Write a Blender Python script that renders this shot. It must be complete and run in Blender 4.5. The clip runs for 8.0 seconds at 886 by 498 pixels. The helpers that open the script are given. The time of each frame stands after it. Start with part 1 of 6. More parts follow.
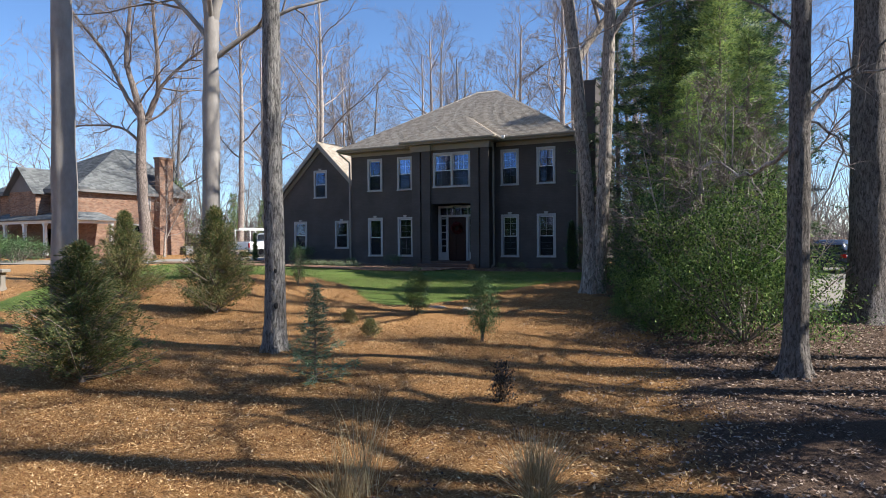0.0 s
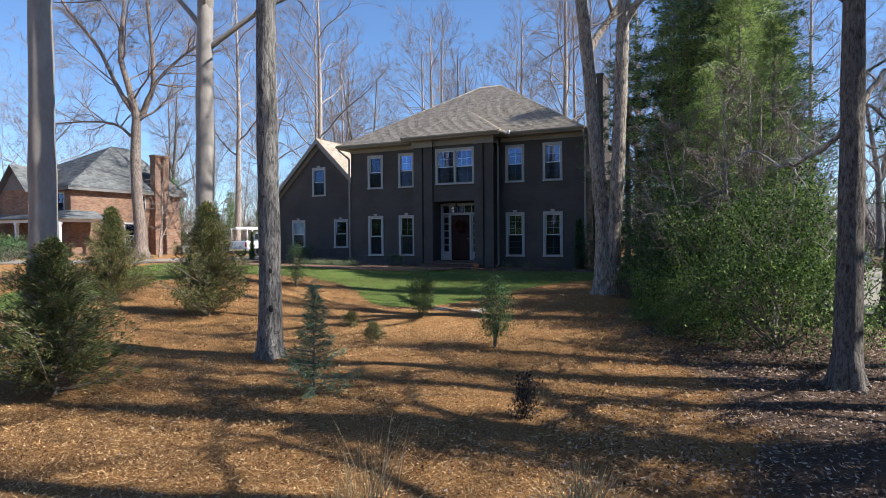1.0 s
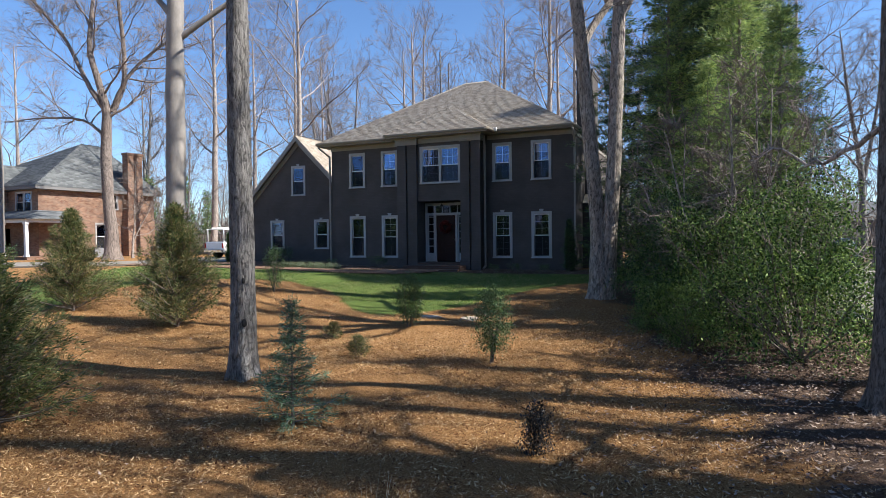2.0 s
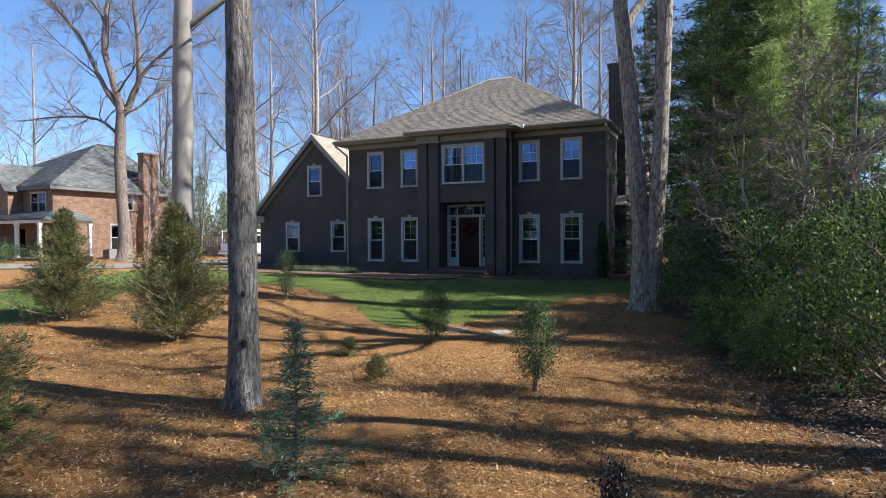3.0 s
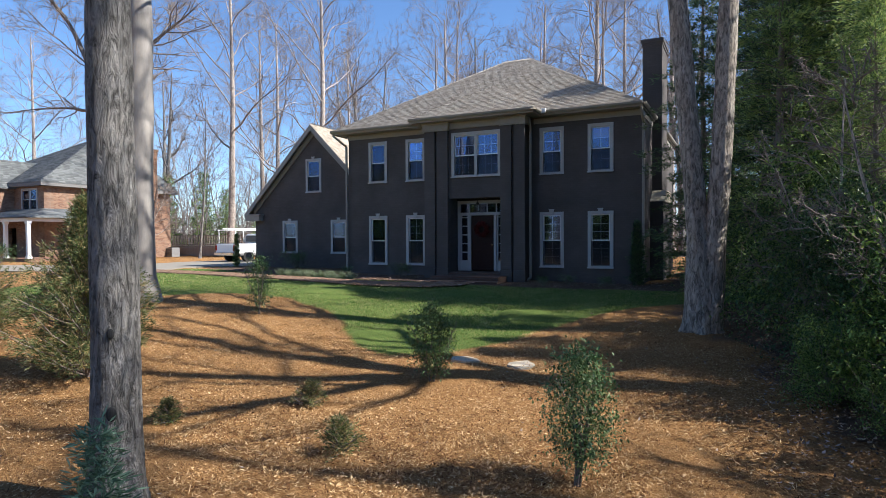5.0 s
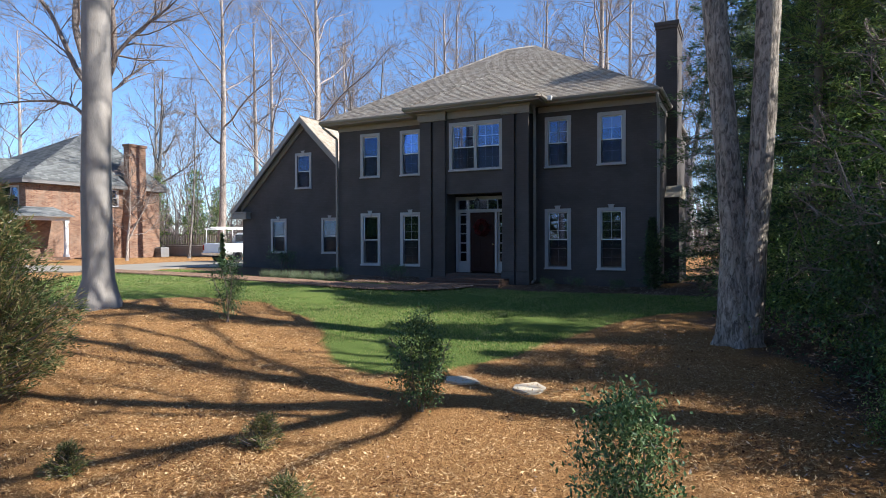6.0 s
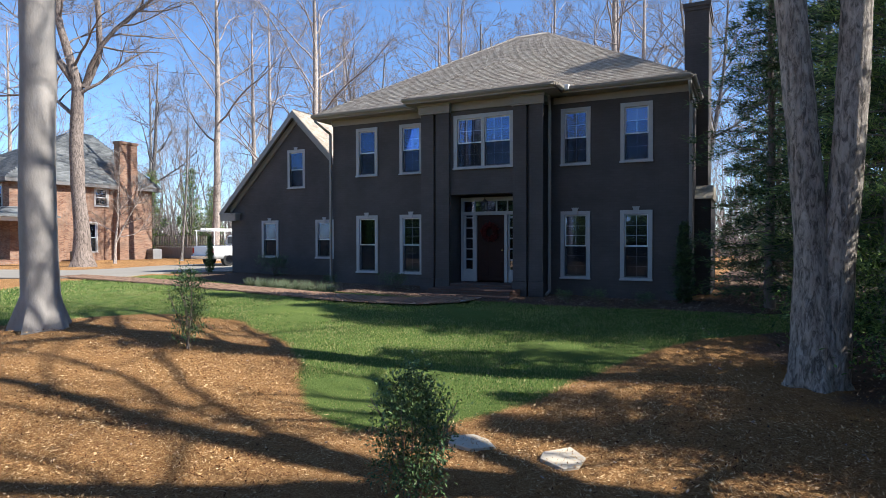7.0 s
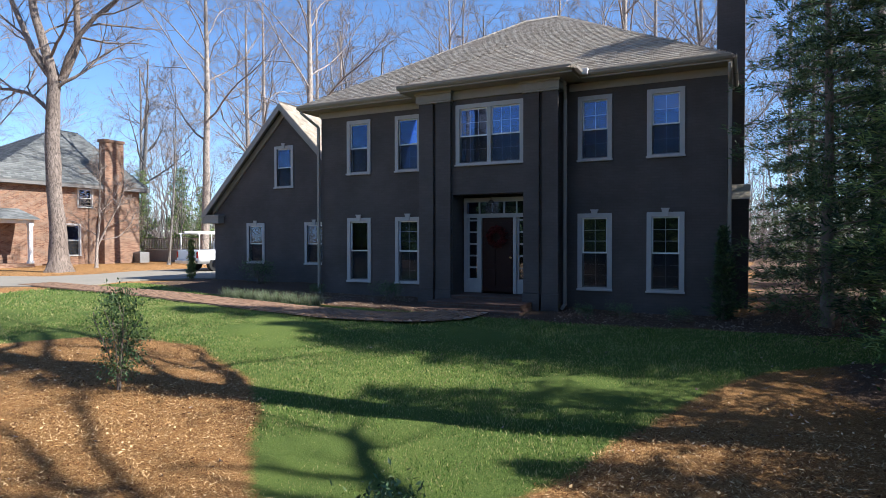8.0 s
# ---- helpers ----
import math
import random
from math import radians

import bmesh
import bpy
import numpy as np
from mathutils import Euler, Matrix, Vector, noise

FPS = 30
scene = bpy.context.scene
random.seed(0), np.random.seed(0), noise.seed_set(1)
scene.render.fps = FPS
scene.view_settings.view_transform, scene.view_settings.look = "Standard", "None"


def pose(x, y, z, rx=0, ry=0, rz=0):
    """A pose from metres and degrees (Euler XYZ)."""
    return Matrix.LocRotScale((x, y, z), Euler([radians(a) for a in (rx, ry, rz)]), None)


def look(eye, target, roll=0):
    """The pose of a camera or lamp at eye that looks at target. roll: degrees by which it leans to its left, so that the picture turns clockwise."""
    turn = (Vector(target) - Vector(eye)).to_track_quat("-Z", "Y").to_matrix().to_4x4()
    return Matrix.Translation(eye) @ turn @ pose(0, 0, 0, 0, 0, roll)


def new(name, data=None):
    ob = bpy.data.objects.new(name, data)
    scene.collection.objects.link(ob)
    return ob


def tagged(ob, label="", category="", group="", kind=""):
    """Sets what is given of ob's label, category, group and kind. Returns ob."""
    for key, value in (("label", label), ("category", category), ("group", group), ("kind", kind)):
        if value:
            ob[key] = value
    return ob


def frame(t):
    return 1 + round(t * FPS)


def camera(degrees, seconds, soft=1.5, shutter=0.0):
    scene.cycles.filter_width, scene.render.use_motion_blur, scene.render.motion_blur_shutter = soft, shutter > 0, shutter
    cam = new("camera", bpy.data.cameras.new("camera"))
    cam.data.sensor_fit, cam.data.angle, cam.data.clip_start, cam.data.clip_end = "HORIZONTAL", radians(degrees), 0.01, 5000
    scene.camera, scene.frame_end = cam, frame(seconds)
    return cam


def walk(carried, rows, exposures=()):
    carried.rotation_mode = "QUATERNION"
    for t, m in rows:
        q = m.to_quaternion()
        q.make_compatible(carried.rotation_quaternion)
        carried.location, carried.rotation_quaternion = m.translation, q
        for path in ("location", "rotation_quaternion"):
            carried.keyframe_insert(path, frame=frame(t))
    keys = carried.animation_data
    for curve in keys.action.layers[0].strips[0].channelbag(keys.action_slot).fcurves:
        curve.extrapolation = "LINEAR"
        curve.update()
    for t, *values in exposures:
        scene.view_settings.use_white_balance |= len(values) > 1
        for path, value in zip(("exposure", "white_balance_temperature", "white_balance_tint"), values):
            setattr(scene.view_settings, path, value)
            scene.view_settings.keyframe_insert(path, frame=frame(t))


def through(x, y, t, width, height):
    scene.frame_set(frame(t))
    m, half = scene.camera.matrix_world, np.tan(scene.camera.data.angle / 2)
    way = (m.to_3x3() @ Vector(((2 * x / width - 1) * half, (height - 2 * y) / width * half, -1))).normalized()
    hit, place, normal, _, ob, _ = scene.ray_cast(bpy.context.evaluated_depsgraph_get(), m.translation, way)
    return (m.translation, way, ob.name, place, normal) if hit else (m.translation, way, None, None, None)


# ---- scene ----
cam = camera(71.8, 8.0, soft=0.8)
PATH = [
    (0, (11.951, -27.214, 1.046), (11.104, -25.402, 1.01), -0.5),
    (0.5, (11.681, -26.859, 1.012), (10.838, -25.046, 0.976), -0.5),
    (1, (11.378, -26.457, 1.002), (10.536, -24.644, 0.965), -0.5),
    (1.5, (11.059, -25.979, 1.01), (10.228, -24.16, 0.973), -0.5),
    (1.7, (10.966, -25.86, 1.074), (10.182, -24.021, 1.03), -0.7),
    (2.8, (10.154, -24.639, 1.142), (9.336, -22.814, 1.107), -0.4),
    (3, (9.974, -24.343, 1.162), (9.138, -22.526, 1.127), -0.4),
    (3.5, (9.563, -23.65, 1.204), (8.71, -21.842, 1.168), -0.4),
    (4, (9.302, -22.883, 1.224), (8.437, -21.08, 1.187), -0.3),
    (4.5, (9.088, -22.142, 1.235), (8.216, -20.343, 1.197), -0.3),
    (4.7, (9.028, -21.875, 1.238), (8.148, -20.08, 1.2), -0.4),
    (5.8, (8.307, -20.142, 1.173), (7.429, -18.346, 1.136), -0.1),
    (6, (8.196, -19.816, 1.168), (7.315, -18.021, 1.132), -0.2),
    (6.5, (7.747, -18.899, 1.243), (6.861, -17.106, 1.206), -0.1),
    (7, (7.26, -17.903, 1.357), (6.368, -16.114, 1.319), -0.1),
    (7.5, (6.771, -16.913, 1.436), (5.874, -15.126, 1.399), -0.1),
    (8, (6.277, -15.91, 1.483), (5.382, -14.122, 1.448), -0.1),
]
walk(cam, [(t, look(eye, target, roll)) for t, eye, target, roll in PATH], exposures=[(0, 0.98, 6150, 10.5), (3.5, 1.02, 6080, 10), (6, 1.13, 6050, 10), (8, 1.17, 6000, 10)])

# ---- world, sun ----
SUN_DIR = Vector((0.978, 0.205, 0.90)).normalized()
world = bpy.data.worlds.new("world")
scene.world = world
world.use_nodes = True
wn = world.node_tree
sky = wn.nodes.new("ShaderNodeTexSky")
sky.sky_type = "NISHITA"
sky.sun_disc = False
sky.sun_elevation = math.asin(SUN_DIR.z)
sky.sun_rotation = math.atan2(SUN_DIR.x, SUN_DIR.y)
sky.air_density = 0.9
sky.dust_density = 0.0
sky.ozone_density = 6.0
wn.nodes["Background"].inputs[1].default_value = 0.095
wn.links.new(sky.outputs[0], wn.nodes["Background"].inputs[0])
sun_data = bpy.data.lights.new("sun", "SUN")
sun_data.energy = 5.0
sun_data.angle = radians(0.55)
sun_data.color = (1.0, 0.93, 0.82)
sun = new("sun", sun_data)
sun.matrix_world = look(SUN_DIR * 60, (0, 0, 0))


# ---- materials ----
def material(name, colors, scale=6.0, rough=0.8, bump=0.3, fine=60.0, metal=0.0, stretch=(1, 1, 1), island=0.0, each=0.0, spec=0.4, big=0.7):
    """Noise-mottled surface: colors from dark to light, grain at two scales, relief from the fine one."""
    m = bpy.data.materials.new(name)
    m.use_nodes = True
    n, l = m.node_tree.nodes, m.node_tree.links
    b = n["Principled BSDF"]
    b.inputs["Roughness"].default_value = rough
    b.inputs["Metallic"].default_value = metal
    b.inputs["Specular IOR Level"].default_value = spec
    tc = n.new("ShaderNodeTexCoord")
    mp = n.new("ShaderNodeMapping")
    mp.inputs["Scale"].default_value = stretch
    l.new(tc.outputs["Object"], mp.inputs[0])
    a = n.new("ShaderNodeTexNoise")
    a.inputs["Scale"].default_value = big
    a.inputs["Detail"].default_value = 4
    l.new(mp.outputs[0], a.inputs[0])
    f = n.new("ShaderNodeTexNoise")
    f.inputs["Scale"].default_value = scale
    f.inputs["Detail"].default_value = 6
    f.inputs["Roughness"].default_value = 0.65
    l.new(mp.outputs[0], f.inputs[0])
    mix = n.new("ShaderNodeMath")
    mix.operation = "MULTIPLY_ADD"
    mix.inputs[1].default_value = 0.4
    l.new(a.outputs[0], mix.inputs[0])
    half = n.new("ShaderNodeMath")
    half.operation = "MULTIPLY"
    half.inputs[1].default_value = 0.6
    l.new(f.outputs[0], half.inputs[0])
    l.new(half.outputs[0], mix.inputs[2])
    top = mix.outputs[0]
    for source, amount in (("island", island), ("each", each)):
        if amount:
            g = n.new("ShaderNodeNewGeometry") if source == "island" else n.new("ShaderNodeObjectInfo")
            ad = n.new("ShaderNodeMath")
            ad.operation = "MULTIPLY_ADD"
            ad.inputs[1].default_value = amount
            l.new(g.outputs["Random Per Island" if source == "island" else "Random"], ad.inputs[0])
            sh = n.new("ShaderNodeMath")
            sh.operation = "SUBTRACT"
            sh.inputs[1].default_value = amount / 2
            l.new(top, sh.inputs[0])
            l.new(sh.outputs[0], ad.inputs[2])
            top = ad.outputs[0]
    r = n.new("ShaderNodeValToRGB")
    e = r.color_ramp.elements
    k = len(colors)
    e[0].position, e[1].position = 0.25, 0.75
    e[0].color, e[1].color = (*colors[0], 1), (*colors[-1], 1)
    for i in range(1, k - 1):
        x = e.new(0.25 + 0.5 * i / (k - 1))
        x.color = (*colors[i], 1)
    l.new(top, r.inputs[0])
    l.new(r.outputs[0], b.inputs["Base Color"])
    if bump:
        h = n.new("ShaderNodeTexNoise")
        h.inputs["Scale"].default_value = fine
        h.inputs["Detail"].default_value = 5
        l.new(mp.outputs[0], h.inputs[0])
        bp = n.new("ShaderNodeBump")
        bp.inputs["Strength"].default_value = bump
        bp.inputs["Distance"].default_value = 0.02
        l.new(h.outputs[0], bp.inputs["Height"])
        l.new(bp.outputs[0], b.inputs["Normal"])
    return m


def leafy(name, colors, rough=0.45, through=0.25, spec=0.5):
    """Leaf surface: colour varies from leaf to leaf, some light comes through."""
    m = material(name, colors, scale=3.0, rough=rough, bump=0.0, island=0.7, each=0.25, spec=spec)
    n, l = m.node_tree.nodes, m.node_tree.links
    b, out = n["Principled BSDF"], n["Material Output"]
    t = n.new("ShaderNodeBsdfTranslucent")
    l.new(b.inputs["Base Color"].links[0].from_socket, t.inputs[0])
    x = n.new("ShaderNodeMixShader")
    x.inputs[0].default_value = through
    l.new(b.outputs[0], x.inputs[1])
    l.new(t.outputs[0], x.inputs[2])
    l.new(x.outputs[0], out.inputs[0])
    return m


def brickwork(name, brick_a, brick_b, mortar, rough=0.85, bump=0.5):
    m = material(name, [brick_a, brick_b], rough=rough, bump=0.0)
    n, l = m.node_tree.nodes, m.node_tree.links
    b = n["Principled BSDF"]
    tc = n.new("ShaderNodeTexCoord")
    sep = n.new("ShaderNodeSeparateXYZ")
    l.new(tc.outputs["Object"], sep.inputs[0])
    add = n.new("ShaderNodeMath")
    l.new(sep.outputs[0], add.inputs[0])
    l.new(sep.outputs[1], add.inputs[1])
    com = n.new("ShaderNodeCombineXYZ")
    l.new(add.outputs[0], com.inputs[0])
    l.new(sep.outputs[2], com.inputs[1])
    bt = n.new("ShaderNodeTexBrick")
    bt.inputs["Scale"].default_value = 1.0
    bt.inputs["Brick Width"].default_value = 0.205
    bt.inputs["Row Height"].default_value = 0.072
    bt.inputs["Mortar Size"].default_value = 0.006
    bt.inputs["Color1"].default_value = (*brick_a, 1)
    bt.inputs["Color2"].default_value = (*brick_b, 1)
    bt.inputs["Mortar"].default_value = (*mortar, 1)
    l.new(com.outputs[0], bt.inputs[0])
    no = n.new("ShaderNodeTexNoise")
    no.inputs["Scale"].default_value = 0.9
    no.inputs["Detail"].default_value = 6
    l.new(tc.outputs["Object"], no.inputs[0])
    rp = n.new("ShaderNodeMapRange")
    rp.inputs[1].default_value, rp.inputs[2].default_value = 0.3, 0.7
    rp.inputs[3].default_value, rp.inputs[4].default_value = 0.78, 1.18
    l.new(no.outputs[0], rp.inputs[0])
    mu = n.new("ShaderNodeMixRGB")
    mu.blend_type = "MULTIPLY"
    mu.inputs[0].default_value = 1.0
    l.new(bt.outputs[0], mu.inputs[1])
    l.new(rp.outputs[0], mu.inputs[2])
    l.new(mu.outputs[0], b.inputs["Base Color"])
    bp = n.new("ShaderNodeBump")
    bp.inputs["Strength"].default_value = bump
    bp.inputs["Distance"].default_value = 0.012
    bp.invert = True
    l.new(bt.outputs["Fac"], bp.inputs["Height"])
    l.new(bp.outputs[0], b.inputs["Normal"])
    return m


def bark(name, dark, light, ridge=9.0, depth=0.5):
    """Bark with upright ridges."""
    m = material(name, [dark, light], scale=7.0, rough=0.92, bump=0.0, stretch=(1, 1, 0.22), spec=0.2)
    n, l = m.node_tree.nodes, m.node_tree.links
    b = n["Principled BSDF"]
    tc = n.new("ShaderNodeTexCoord")
    mp = n.new("ShaderNodeMapping")
    mp.inputs["Scale"].default_value = (1, 1, 0.30)
    l.new(tc.outputs["Object"], mp.inputs[0])
    nz = n.new("ShaderNodeTexNoise")
    nz.inputs["Scale"].default_value = ridge * 2.4
    nz.inputs["Detail"].default_value = 6
    nz.inputs["Roughness"].default_value = 0.7
    nz.inputs["Distortion"].default_value = 0.8
    l.new(mp.outputs[0], nz.inputs[0])
    bp = n.new("ShaderNodeBump")
    bp.inputs["Strength"].default_value = depth
    bp.inputs["Distance"].default_value = 0.06
    l.new(nz.outputs[0], bp.inputs["Height"])
    l.new(bp.outputs[0], b.inputs["Normal"])
    src = b.inputs["Base Color"].links[0].from_socket
    mr = n.new("ShaderNodeMapRange")
    mr.inputs[1].default_value, mr.inputs[2].default_value = 0.38, 0.58
    mr.inputs[3].default_value, mr.inputs[4].default_value = 0.32, 1.2
    l.new(nz.outputs[0], mr.inputs[0])
    mu = n.new("ShaderNodeMixRGB")
    mu.blend_type = "MULTIPLY"
    mu.inputs[0].default_value = 1.0
    l.new(src, mu.inputs[1])
    l.new(mr.outputs[0], mu.inputs[2])
    l.new(mu.outputs[0], b.inputs["Base Color"])
    return m


def glazing(name, tint=(1, 1, 1)):
    m = bpy.data.materials.new(name)
    m.use_nodes = True
    n, l = m.node_tree.nodes, m.node_tree.links
    n.remove(n["Principled BSDF"])
    t = n.new("ShaderNodeBsdfTransparent")
    t.inputs[0].default_value = (*tint, 1)
    g = n.new("ShaderNodeBsdfGlossy")
    g.inputs["Roughness"].default_value = 0.015
    g.inputs["Color"].default_value = (0.42, 0.58, 1.0, 1)  # deeper sky blue put into the reflection; index below is for double glazing
    fr = n.new("ShaderNodeFresnel")
    fr.inputs[0].default_value = 1.95
    x = n.new("ShaderNodeMixShader")
    l.new(fr.outputs[0], x.inputs[0])
    l.new(t.outputs[0], x.inputs[1])
    l.new(g.outputs[0], x.inputs[2])
    l.new(x.outputs[0], n["Material Output"].inputs[0])
    return m


def screen_mesh(name):
    """Fine dark mesh that lets part of the view through."""
    m = bpy.data.materials.new(name)
    m.use_nodes = True
    n, l = m.node_tree.nodes, m.node_tree.links
    b = n["Principled BSDF"]
    b.inputs["Base Color"].default_value = (0.02, 0.02, 0.022, 1)
    b.inputs["Roughness"].default_value = 0.8
    t = n.new("ShaderNodeBsdfTransparent")
    x = n.new("ShaderNodeMixShader")
    x.inputs[0].default_value = 0.42
    l.new(t.outputs[0], x.inputs[1])
    l.new(b.outputs[0], x.inputs[2])
    l.new(x.outputs[0], n["Material Output"].inputs[0])
    return m


def ground_material():
    """Mulch, lawn turf and leaf litter, by the two zone attributes of the ground sheet, with ragged borders."""
    m = bpy.data.materials.new("ground_cover")
    m.use_nodes = True
    n, l = m.node_tree.nodes, m.node_tree.links
    b = n["Principled BSDF"]
    b.inputs["Roughness"].default_value = 0.95
    b.inputs["Specular IOR Level"].default_value = 0.15
    tc = n.new("ShaderNodeTexCoord")

    def noise_tex(scale, detail=6, rough=0.6):
        t = n.new("ShaderNodeTexNoise")
        t.inputs["Scale"].default_value, t.inputs["Detail"].default_value, t.inputs["Roughness"].default_value = scale, detail, rough
        l.new(tc.outputs["Object"], t.inputs[0])
        return t

    def ramp(src, stops):
        r = n.new("ShaderNodeValToRGB")
        e = r.color_ramp.elements
        e[0].position, e[0].color = stops[0][0], (*stops[0][1], 1)
        e[1].position, e[1].color = stops[-1][0], (*stops[-1][1], 1)
        for p, c in stops[1:-1]:
            e.new(p).color = (*c, 1)
        l.new(src, r.inputs[0])
        return r.outputs[0]

    def mixed(fac, a, c, blend="MIX"):
        x = n.new("ShaderNodeMixRGB")
        x.blend_type = blend
        if isinstance(fac, float):
            x.inputs[0].default_value = fac
        else:
            l.new(fac, x.inputs[0])
        l.new(a, x.inputs[1])
        l.new(c, x.inputs[2])
        return x.outputs[0]

    coarse, mid, fine = noise_tex(0.5), noise_tex(7.0), noise_tex(38.0, 8, 0.85)
    fine.inputs["Distortion"].default_value = 1.6
    mulch = mixed(0.72, ramp(mid.outputs[0], [(0.3, (0.184, 0.079, 0.0251)), (0.5, (0.337, 0.169, 0.0578)), (0.7, (0.469, 0.265, 0.106))]),
                  ramp(fine.outputs[0], [(0.36, (0.0306, 0.0125, 0.00482)), (0.50, (0.265, 0.127, 0.0433)), (0.64, (0.714, 0.462, 0.222))]))
    lawn = mixed(0.5, ramp(coarse.outputs[0], [(0.35, (0.05, 0.115, 0.016)), (0.65, (0.14, 0.20, 0.04))]),
                 ramp(fine.outputs[0], [(0.35, (0.03, 0.055, 0.012)), (0.55, (0.15, 0.19, 0.05)), (0.7, (0.42, 0.34, 0.16))]))
    litter = mixed(0.6, ramp(mid.outputs[0], [(0.3, (0.055, 0.034, 0.023)), (0.7, (0.16, 0.102, 0.068))]),
                   ramp(fine.outputs[0], [(0.35, (0.025, 0.016, 0.012)), (0.52, (0.12, 0.078, 0.054)), (0.68, (0.40, 0.30, 0.23))]))

    def zone(name):
        a = n.new("ShaderNodeAttribute")
        a.attribute_name = name
        j = n.new("ShaderNodeMath")
        j.operation = "MULTIPLY_ADD"
        j.inputs[1].default_value = 0.5
        l.new(mid.outputs[0], j.inputs[0])
        l.new(a.outputs["Fac"], j.inputs[2])
        r = n.new("ShaderNodeMapRange")
        r.inputs[1].default_value, r.inputs[2].default_value = 0.62, 0.88
        l.new(j.outputs[0], r.inputs[0])
        return r.outputs[0]

    c = mixed(zone("litter"), mulch, litter)
    c = mixed(zone("lawn"), c, lawn)
    l.new(c, b.inputs["Base Color"])
    bp = n.new("ShaderNodeBump")
    bp.inputs["Strength"].default_value = 1.0
    bp.inputs["Distance"].default_value = 0.045
    l.new(fine.outputs[0], bp.inputs["Height"])
    l.new(bp.outputs[0], b.inputs["Normal"])
    return m


M_WALL = brickwork("painted_brick_taupe", (0.081, 0.070, 0.065), (0.090, 0.078, 0.073), (0.075, 0.066, 0.061), bump=0.35)
M_TRIM = material("trim_greige", [(0.25, 0.225, 0.195), (0.31, 0.285, 0.25)], rough=0.6, bump=0.05)
M_CASING = material("casing_pale_grey", [(0.36, 0.355, 0.35), (0.45, 0.44, 0.43)], rough=0.55, bump=0.05)
M_WHITE = material("white_paint", [(0.68, 0.68, 0.67), (0.80, 0.80, 0.79)], rough=0.5, bump=0.03)
M_SHINGLE = material("roof_shingle_tan", [(0.25, 0.212, 0.17), (0.375, 0.325, 0.265), (0.48, 0.425, 0.355)], scale=30, rough=1.0, bump=0.5, fine=180, island=0.32, big=6.0, spec=0.05)
M_SLATE = material("roof_shingle_grey", [(0.075, 0.08, 0.083), (0.125, 0.132, 0.132), (0.18, 0.187, 0.187)], scale=18, rough=0.9, bump=0.4, fine=90, island=0.4)
M_GLASS = glazing("window_glass")
M_SCREEN = screen_mesh("insect_screen")
# near-black colour that stands for unlit rooms and hollows
M_DARK = material("unlit_dark", [(0.02, 0.02, 0.02), (0.035, 0.033, 0.03)], rough=0.9, bump=0.0)
M_BLIND = material("blind_cloth", [(0.20, 0.19, 0.17), (0.28, 0.27, 0.25)], rough=0.9, bump=0.1)
M_DOOR = material("door_dark_red", [(0.016, 0.005, 0.005), (0.03, 0.009, 0.008)], spec=0.2, rough=0.45, bump=0.03)
M_RED = material("wreath_red", [(0.07, 0.006, 0.006), (0.16, 0.012, 0.012)], scale=30, rough=0.8, bump=0.4)
M_METAL = material("dark_metal", [(0.03, 0.03, 0.03), (0.06, 0.058, 0.055)], rough=0.4, metal=0.7, bump=0.05)
M_BRICK = brickwork("red_brick", (0.155, 0.072, 0.045), (0.31, 0.178, 0.112), (0.30, 0.255, 0.205))
M_STOOP = brickwork("stoop_brick", (0.07, 0.04, 0.03), (0.10, 0.055, 0.04), (0.09, 0.08, 0.07))
M_PAVER = material("paver_brick", [(0.15, 0.085, 0.05), (0.27, 0.165, 0.105)], scale=25, rough=0.9, bump=0.4, each=0.5, island=0.5)
M_STONE = material("pale_flagstone", [(0.42, 0.36, 0.27), (0.56, 0.49, 0.38)], scale=9, rough=0.85, bump=0.4, fine=40)
M_CONCRETE = material("concrete", [(0.20, 0.18, 0.15), (0.29, 0.265, 0.22)], scale=5, rough=0.9, bump=0.3)
M_GROUND = ground_material()
M_CHIP = material("wood_chip", [(0.0714, 0.0269, 0.00867), (0.255, 0.117, 0.0395), (0.469, 0.269, 0.108), (0.714, 0.491, 0.251)], scale=2.0, rough=0.85, bump=0.0, island=0.75, spec=0.25)
M_LITTER = material("dead_leaf", [(0.055, 0.034, 0.024), (0.13, 0.083, 0.058), (0.22, 0.15, 0.108), (0.38, 0.29, 0.225)], scale=2.0, rough=0.8, bump=0.0, island=0.8, spec=0.4)
M_GRASS = leafy("grass_blade", [(0.035, 0.09, 0.010), (0.10, 0.20, 0.028), (0.205, 0.295, 0.058), (0.42, 0.385, 0.165)], rough=0.6, through=0.35)
M_FIRGRASS = leafy("border_blade", [(0.09, 0.13, 0.06), (0.16, 0.21, 0.11), (0.30, 0.33, 0.22)], rough=0.5)
M_STRAW = leafy("dry_grass", [(0.36, 0.27, 0.14), (0.52, 0.42, 0.24), (0.68, 0.58, 0.38)], rough=0.7, through=0.3)
M_BARK = bark("bark_grey", (0.13, 0.12, 0.11), (0.40, 0.378, 0.35), ridge=8.0, depth=1.3)
M_BARK_PALE = bark("bark_pale", (0.22, 0.18, 0.155), (0.60, 0.52, 0.455), depth=0.4)
M_BARK_SMOOTH = material("bark_smooth_grey", [(0.19, 0.17, 0.155), (0.29, 0.265, 0.24), (0.40, 0.37, 0.34)], scale=5, rough=0.85, bump=0.25, fine=30, stretch=(1, 1, 0.45), spec=0.2)
# darker than the other barks: shaded near sides of trunks are in the colour
M_BARK_DARK = bark("bark_dark", (0.115, 0.098, 0.085), (0.30, 0.265, 0.235), ridge=11.0, depth=1.0)
